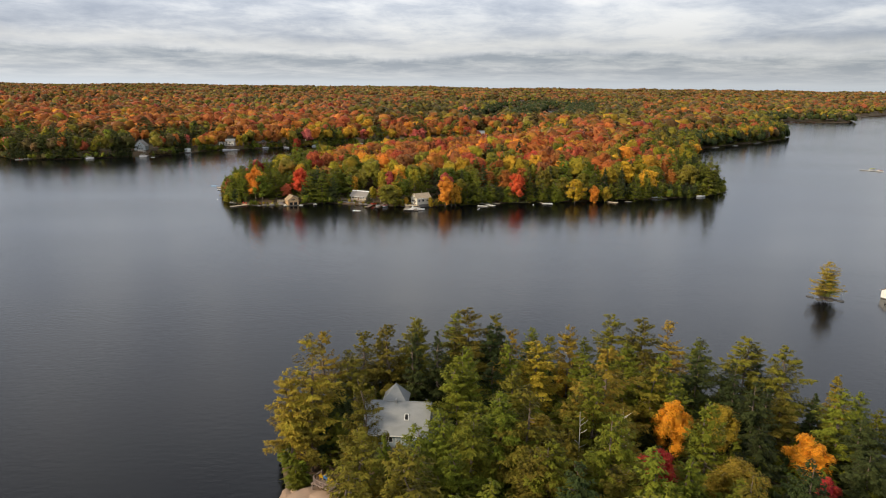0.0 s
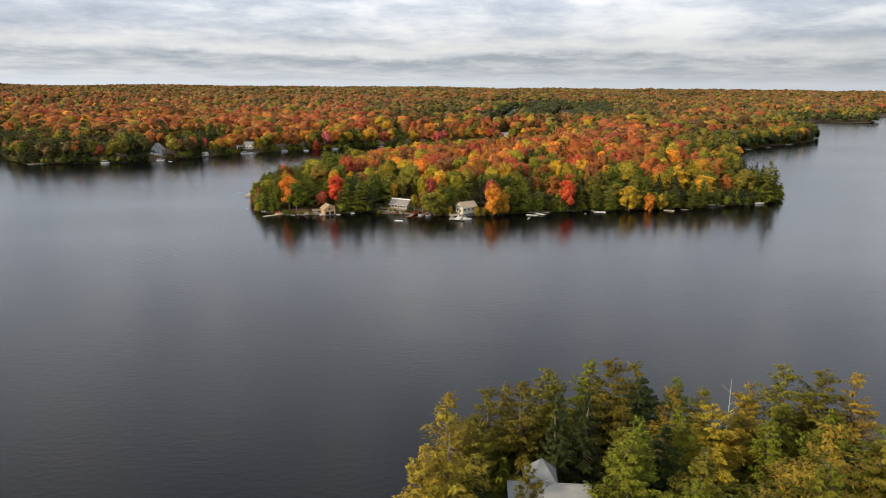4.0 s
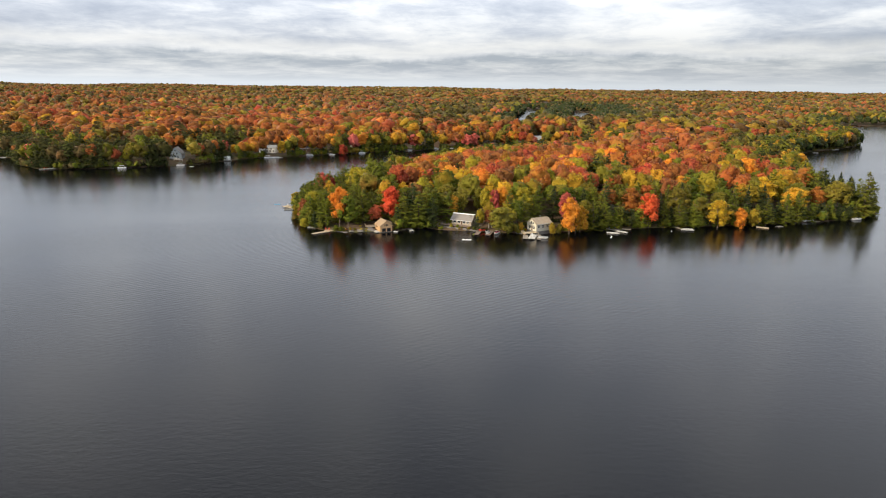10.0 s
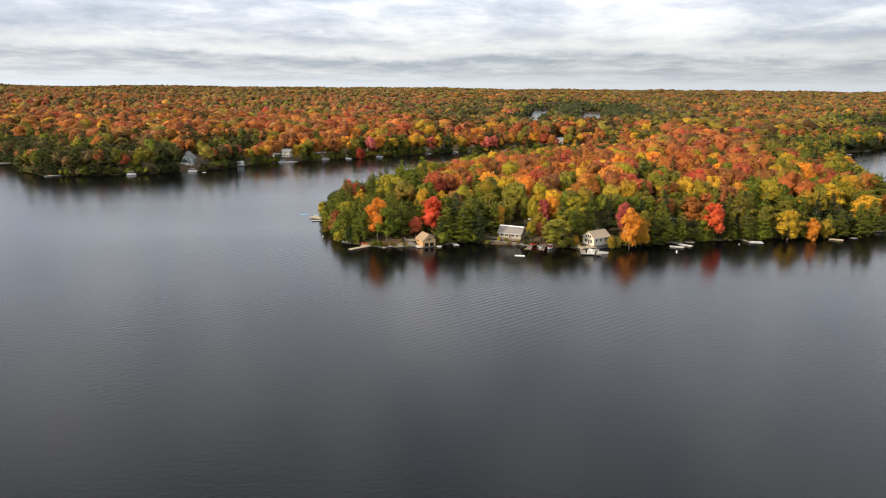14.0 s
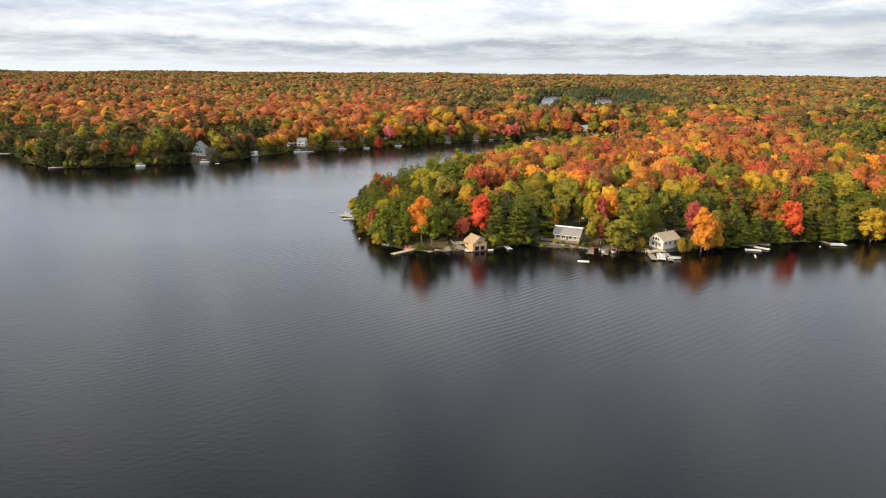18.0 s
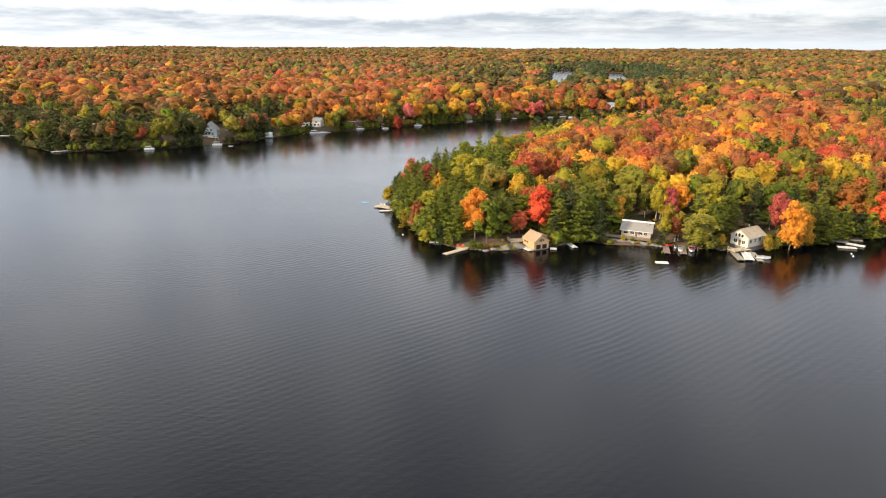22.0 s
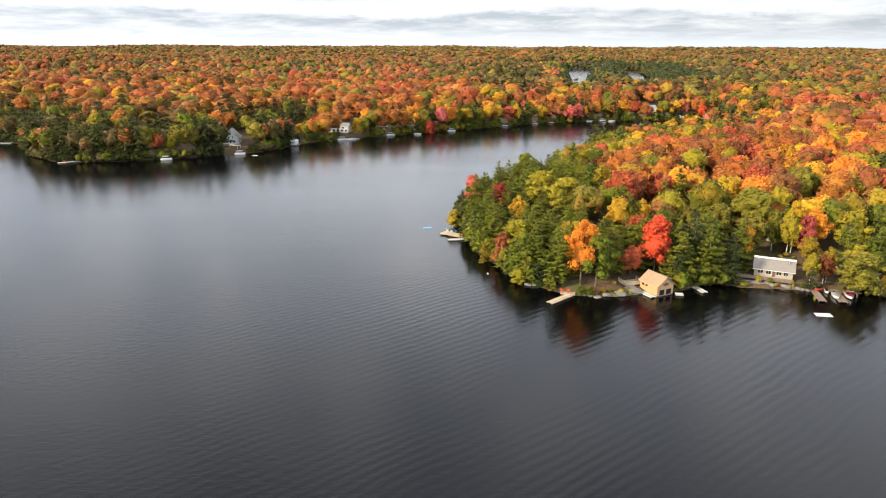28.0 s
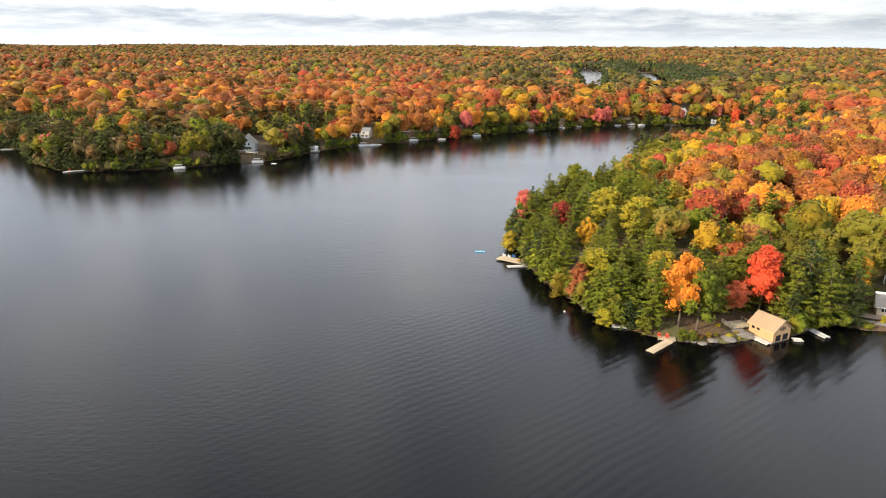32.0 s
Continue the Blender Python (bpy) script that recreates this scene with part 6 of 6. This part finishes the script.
motorboat(-34.1, 352.9, angle_of((-33.6, 355.4), (-35.4, 349.2)), 4.2, 1.7, M_canvas, "small white boat under a pale cover", False, "rowing_boat")


def jet_ski(x, y, turn, mat, label):
    b = thing("jet_ski", pose(x, y, 0.1, 0, 0, turn), label, "boat", "boats on the lake")
    part("hull", hull_mesh(3.0, 1.15, 0.7), mat, b)
    part("saddle", block(-1.2, 0.3, -0.22, 0.22, 0.45, 0.85, 0.08), M_dark, b)
    bm = bmesh.new()
    tube(bm, [(0.3, 0, 0.5), (0.5, 0, 1.0)], [0.12, 0.06], 6)
    tube(bm, [(0.5, -0.4, 1.02), (0.5, 0.4, 1.02)], [0.04, 0.04], 5)
    part("handlebar", bm, M_dark, b)
    return b


jet_ski(-34.5, 356.6, 250, M_hull, "white jet ski parked between two docks")
jet_ski(-36.7, 356.9, 200, M_redpaint, "red and white jet ski on the landing").location.z = 0.75
foam_mat(-44.1, 340.7, -6, 4.0, 2.2, M_white, "white square swimming raft anchored off the shore", "swim_raft")
shed = gable_house("garden_shed", "small cream garden shed among trees", -25.5, 368.0, 1.7, 30, 3.0, 2.6, 2.0, 2.8, M_cream, M_greyroof, 0.2, doors=[("s", 0, 0.9, 1.8, M_white)], category="shed")


def bench_box(x, y, mat, label):
    b = thing("utility_box", pose(x, y, gz(x, y)), label, "box")
    part("cabinet", block(-0.5, 0.5, -0.4, 0.4, 0, 1.5, 0.04), mat, b)
    part("lid", block(-0.55, 0.55, -0.45, 0.45, 1.5, 1.6), mat, b)


bench_box(-33.7, 393.8, M_white, "white utility box in the clearing behind the cottage")
for k in range(26):
    f = k / 25
    x0, y0 = (-54.0, 363.6)
    x1, y1 = (-37.6, 357.5)
    boulder(x0 + (x1 - x0) * f + random.uniform(-0.5, 0.5), y0 + (y1 - y0) * f + random.uniform(-0.3, 0.9), random.uniform(0.35, 0.95), M_rock, 0.6)


# ---- the headland: cream gabled cottage with the stone landing ----
def cream_cottage():
    a, b, p = (-15.1, 359.4), (-12.5, 352.0), (-4.4, 357.0)
    turn = angle_of(b, p)
    d, w = 6.6, 8.6
    cx, cy = b[0] + math.cos(radians(turn)) * w / 2 - math.sin(radians(turn)) * d / 2, b[1] + math.sin(radians(turn)) * w / 2 + math.cos(radians(turn)) * d / 2
    gable_house("cottage", "cream two-storey cottage with a tan roof above a stone landing", cx, cy, 1.5, turn, w, d, 3.4, 5.5, M_cream, M_tanroof, 0.45,
                windows=[("w", -1.6, 0.9, 1.0, 1.2), ("w", 1.4, 0.9, 1.3, 1.2), ("w", -0.95, 3.0, 0.8, 1.0), ("w", 0.2, 3.0, 0.8, 1.2), ("w", 1.3, 3.0, 0.7, 0.9), ("s", -3.0, 1.5, 1.0, 1.2), ("s", -0.6, 1.5, 1.0, 1.2), ("s", 2.0, 1.5, 1.0, 1.2)],
                doors=[("w", -0.2, 0.95, 2.05, M_brown)], chimney=(0.5, 0.3, 6.4, 0.13, M_metal))


cream_cottage()
platform("terrace_deck", -15.3, 351.4, 1.2, 20, 7.0, 3.2, M_newdeck, "wooden terrace deck at the foot of the cream cottage", rails=[[(-3.5, 1.6), (-3.5, -1.6), (1.0, -1.6)]], legs=1.6)
dock((-17.4, 351.2), (-18.5, 342.3), 2.2, M_deck, "weathered grey dock below the cream cottage", 0.5)
dock((-13.7, 350.7), (-15.9, 342.3), 3.0, M_paledeck, "pale broad dock with a bench", 0.55)
dock((-11.5, 350.8), (-12.8, 341.3), 1.8, M_deck, "weathered finger dock beside a white boat", 0.5)
motorboat(-10.4, 344.9, -12, 4.4, 1.7, M_canvas, "small white boat moored beside a finger dock", False, "rowing_boat")
for k in range(16):
    x0, y0 = (-20.8, 354.5)
    x1, y1 = (-12.3, 351.7)
    f = k / 15
    boulder(x0 + (x1 - x0) * f, y0 + (y1 - y0) * f + random.uniform(-0.4, 1.2), random.uniform(0.4, 1.0), M_rock, 0.55)
adirondack(-14.6, 348.1, 0.58, 30, M_white, "white")
adirondack(-14.9, 345.9, 0.58, 10, M_white, "white")

# ---- along the headland's east shore ----
gable_house("cabin", "low brown cabin with a grey-brown roof among trees", 29.6, 393.6, 3.6, 6, 12, 6, 2.4, 4.0, M_brown, M_greyroof, 0.5,
            windows=[("s", -3, 0.9, 1.2, 1.0), ("s", 0, 0.9, 1.2, 1.0), ("s", 3, 0.9, 1.2, 1.0)], category="cabin")
gable_house("cabin", "white-roofed cabin half hidden by trees", 70.0, 405.8, 3.6, 20, 6, 5, 2.4, 3.8, M_cream, M_white, 0.4, windows=[("s", -1, 0.9, 1.2, 1.0)], category="cabin")
gable_house("cabin", "small brown cabin behind autumn maples", 104.1, 433.4, 4.2, 8, 8, 6, 2.6, 4.6, M_brown, M_tanroof, 0.5, windows=[("s", -2, 0.9, 1.2, 1.0), ("s", 2, 0.9, 1.2, 1.0)], category="cabin")
dock((22.6, 366.3), (27.3, 363.1), 4.2, M_deck, "broad weathered dock platform at the shore", 0.5)
dock((20.6, 357.7), (26.1, 356.3), 2.0, M_paledeck, "pale floating dock section by the shore", 0.45, False)
dock((26.1, 361.8), (30.1, 358.0), 2.0, M_paledeck, "pale floating dock section by the shore", 0.45, False)
dock((29.2, 366.0), (33.6, 365.2), 1.5, M_deck, "weathered short dock on the shore", 0.45)
canoe(25.9, 366.8, 0.52, 10, M_bluetarp, "blue canoe lying on a dock")
dock((55.6, 376.6), (58.5, 366.8), 1.4, M_deck, "narrow weathered gangway to a float", 0.5)
dock((57.5, 366.8), (63.4, 365.9), 4.0, M_paledeck, "pale square floating platform", 0.5, False)
dock((97.0, 374.8), (101.6, 371.7), 2.4, M_newdeck, "light cedar floating dock by the shore", 0.45, False)
dock((107.3, 375.6), (110.6, 377.3), 2.0, M_deck, "short weathered dock under the trees", 0.4)
dock((126.2, 394.4), (135.9, 389.6), 2.0, M_deck, "long weathered dock with a pontoon boat", 0.45)
pontoon_boat(130.1, 391.0, 5, 6.5, M_canvas, "white pontoon boat with a grey canopy moored at a dock")
dock((157.3, 408.1), (161.4, 401.0), 2.2, M_paledeck, "pale dock at the headland's tip", 0.5)
motorboat(159.2, 397.3, 8, 6.0, 2.3, M_white, "white motorboat at the headland's tip")
adirondack(162.5, 408.3, 0.52, 0, M_redpaint, "bright red")
dock((179.9, 416.6), (183.7, 418.7), 1.8, M_deck, "short grey dock at the point", 0.45)
for px, py in ((20.2, 348.0), (52.2, 363.4), (21.1, 350.5), (-127.0, 370.8)):
    b = thing("mooring_buoy", pose(px, py, 0.08), "white ball mooring buoy afloat", "buoy", "white buoys")
    bm = bmesh.new()
    bmesh.ops.create_icosphere(bm, subdivisions=2, radius=0.3)
    part("ball", bm, M_white, b)
    bm = bmesh.new()
    tube(bm, [(0, 0, 0.25), (0, 0, 0.45)], [0.05, 0.05], 6)
    part("ring", bm, M_metal, b)


# ---- the far shore ----
def far_house(px, py, turn, w, d, eave, ridge, wall, roof, label, wins, z=None, cat="house", **kw):
    return gable_house("house" if cat == "house" else cat.replace(" ", "_"), label, px, py, (gz(px, py) + 0.4) if z is None else z, turn, w, d, eave, ridge, wall, roof, 0.5, windows=wins, category=cat, **kw)


far_house(-276.4, 611.3, 96, 9.0, 9.8, 4.4, 9.0, M_paleblue, M_greyroof, "grey-blue gabled house with white trim on the far shore",
          [("w", -2.0, 0.8, 1.2, 1.5), ("w", 0.3, 0.8, 1.2, 1.5), ("w", 2.2, 0.8, 1.0, 1.5), ("w", -1.2, 3.4, 1.0, 1.4), ("w", 1.2, 3.4, 1.0, 1.4), ("w", 0, 5.8, 0.9, 1.0)])
platform("house_porch", -272.3, 602.8, 3.6, -28, 7, 3, M_paledeck, "white porch deck before the gabled house", rails=[[(-3.5, 1.4), (-3.5, -1.4), (3.5, -1.4), (3.5, 1.4)]], legs=3.0)
far_house(-240.1, 626.8, 78, 4.6, 4.0, 2.6, 3.9, M_white, M_white, "small white boathouse at the water's edge", [("w", 0, 0.9, 1.1, 1.0)], 0.8, "boathouse")
dock((-242.7, 628.6), (-237.0, 628.8), 2.0, M_paledeck, "short pale dock before the white boathouse", 0.45)
far_house(-217.7, 678.5, -8, 16, 8, 4.6, 6.6, M_white, M_slate, "long white house with a pale grey roof on the far shore",
          [("s", -6, 0.9, 1.4, 1.3), ("s", -3.2, 0.9, 1.8, 1.3), ("s", 0, 0.9, 1.8, 1.3), ("s", 3.2, 0.9, 1.8, 1.3), ("s", 6, 0.9, 1.4, 1.3), ("s", -4, 3.0, 1.4, 1.1), ("s", 0, 3.0, 1.4, 1.1), ("s", 4, 3.0, 1.4, 1.1)])
pontoon_boat(-211.5, 653.0, 12, 7.5, M_hull, "white pontoon boat with a white canopy below the long house")
motorboat(-205.5, 655.5, 20, 6.5, 2.4, M_white, "white motorboat moored below the long house")
dock((-205.2, 659.5), (-200.4, 657.1), 2.4, M_paledeck, "pale dock beside the white boathouse", 0.45)
far_house(-335.7, 644.3, 4, 15, 7, 3.0, 4.6, M_brown, M_darkroof, "long dark cottage with a wide window band in the trees", [("s", u, 0.8, 1.9, 1.5) for u in (-5, -2.6, 0, 2.6, 5)], 8.0)
platform("cottage_deck", -327.3, 624.0, 7.4, 4, 14, 3.2, M_newdeck, "long light deck in front of the dark cottage", rails=[[(-7, -1.5), (7, -1.5)]], legs=4.5)
far_house(-142.4, 720.8, 20, 9, 7, 4.2, 6.4, M_cream, M_greyroof, "cream two-storey house behind a red maple", [("s", -2.6, 0.8, 1.2, 1.3), ("s", 0.6, 0.8, 1.2, 1.3), ("s", -2.6, 2.7, 1.2, 1.1), ("s", 1.8, 2.7, 1.2, 1.1)])
far_house(-187.3, 693.6, 10, 7, 6, 2.8, 4.6, M_brown, M_darkroof, "small dark cottage under autumn trees", [("s", -1.4, 0.8, 1.2, 1.2), ("s", 1.4, 0.8, 1.2, 1.2)])
far_house(51.2, 822.2, 0, 17, 9, 3.4, 6.0, M_white, M_slate, "large white house with a pale roof at the channel's end", [("s", u, 0.8, 1.6, 1.4) for u in (-6, -3, 0, 3, 6)])
far_house(20.6, 835.5, 30, 9, 7, 3.0, 5.2, M_cream, M_slate, "pale cottage with a light roof among conifers", [("s", -2, 0.8, 1.3, 1.3), ("s", 2, 0.8, 1.3, 1.3)])
far_house(56.2, 799.1, -5, 9, 6, 2.6, 4.4, M_cream, M_canvas, "grey boathouse at the channel's end", [("s", -2, 0.8, 1.6, 1.4)], 1.0, "boathouse")
far_house(73.7, 791.0, 10, 4, 4, 2.4, 3.4, M_white, M_white, "small white shed near the channel's end", [("s", 0, 0.8, 1.0, 1.0)], None, "shed")
far_house(-444.2, 660.0, 15, 8, 6, 4.4, 6.6, M_brown, M_slate, "house with a pale roof beside a red tree in the cove", [("s", -2, 0.8, 1.3, 1.3), ("s", 1.5, 0.8, 1.3, 1.3), ("e", 0, 0.8, 1.3, 1.3)])
dock((-439.6, 630.5), (-431.8, 630.8), 2.2, M_paledeck, "pale dock in the cove", 0.45)
dock((-357.5, 554.0), (-347.7, 562.4), 2.4, M_paledeck, "long pale dock with red loungers on the far shore", 0.5)
for px, py in ((-355.7, 557.2), (-354.5, 558.9)):
    adirondack(px, py, 0.52, 10, M_redpaint, "bright red")
for px, py in ((-353.1, 560.6), (-351.8, 562.3), (-350.1, 562.3)):
    adirondack(px, py, 0.52, 10, M_white, "white")
dock((-309.2, 572.2), (-304.4, 574.1), 2.6, M_deck, "weathered dock with a pontoon boat", 0.5)
pontoon_boat(-301.4, 567.2, 10, 6.4, M_canvas, "white pontoon boat with a grey canopy at the far shore")
dock((-269.9, 595.8), (-263.5, 594.0), 2.4, M_paledeck, "pale dock below the gabled house", 0.5)
pontoon_boat(-264.8, 588.1, 4, 6.4, M_hull, "white pontoon boat below the gabled house")
foam_mat(-254.9, 584.7, 0, 3.0, 2.4, M_white, "white swimming raft off the far shore", "swim_raft")
BOATS = [(-179.7, 678.9, 0), (-164.4, 694.2, 20), (-159.9, 685.5, -10), (-134.0, 704.6, -5), (-118.1, 738.6, 0), (-89.8, 739.9, 10), (-63.0, 755.8, -5),
         (-48.0, 764.1, 0), (-11.4, 777.7, 5), (1.3, 782.4, 15), (9.0, 778.7, 0), (34.8, 796.7, 5)]
for i, (px, py, a) in enumerate(BOATS):
    if i % 3 == 0:
        pontoon_boat(px, py, a, 6.2, M_canvas, "white pontoon boat moored along the far shore")
    elif i % 3 == 1:
        motorboat(px, py, a, 6.2, 2.4, M_white, "white motorboat moored along the far shore")
    else:
        motorboat(px, py, a, 5.6, 2.2, M_canvas, "white motorboat with a grey cover at the far shore")
FAR_DOCKS = [((-184.1, 679.5), (-176.3, 682.6)), ((-167.4, 697.9), (-157.0, 698.3)), ((-138.0, 708.5), (-130.8, 708.8)), ((-121.2, 739.7), (-114.0, 740.0)),
             ((-86.9, 744.8), (-77.9, 745.3)), ((-66.3, 760.8), (-59.3, 761.1)), ((-53.2, 769.2), (-36.5, 770.0)), ((-1.1, 788.0), (15.0, 784.6)),
             ((28.8, 798.0), (43.9, 798.8))]
for a, b in FAR_DOCKS:
    dock(a, b, 2.2, M_paledeck, "pale dock on the far shore", 0.5)
for a, b in (((301.9, 735.6), (311.5, 743.7)), ((338.7, 768.5), (344.3, 769.2)), ((380.4, 804.6), (391.8, 814.2))):
    dock(a, b, 2.6, M_paledeck, "pale dock on the eastern shore", 0.5)
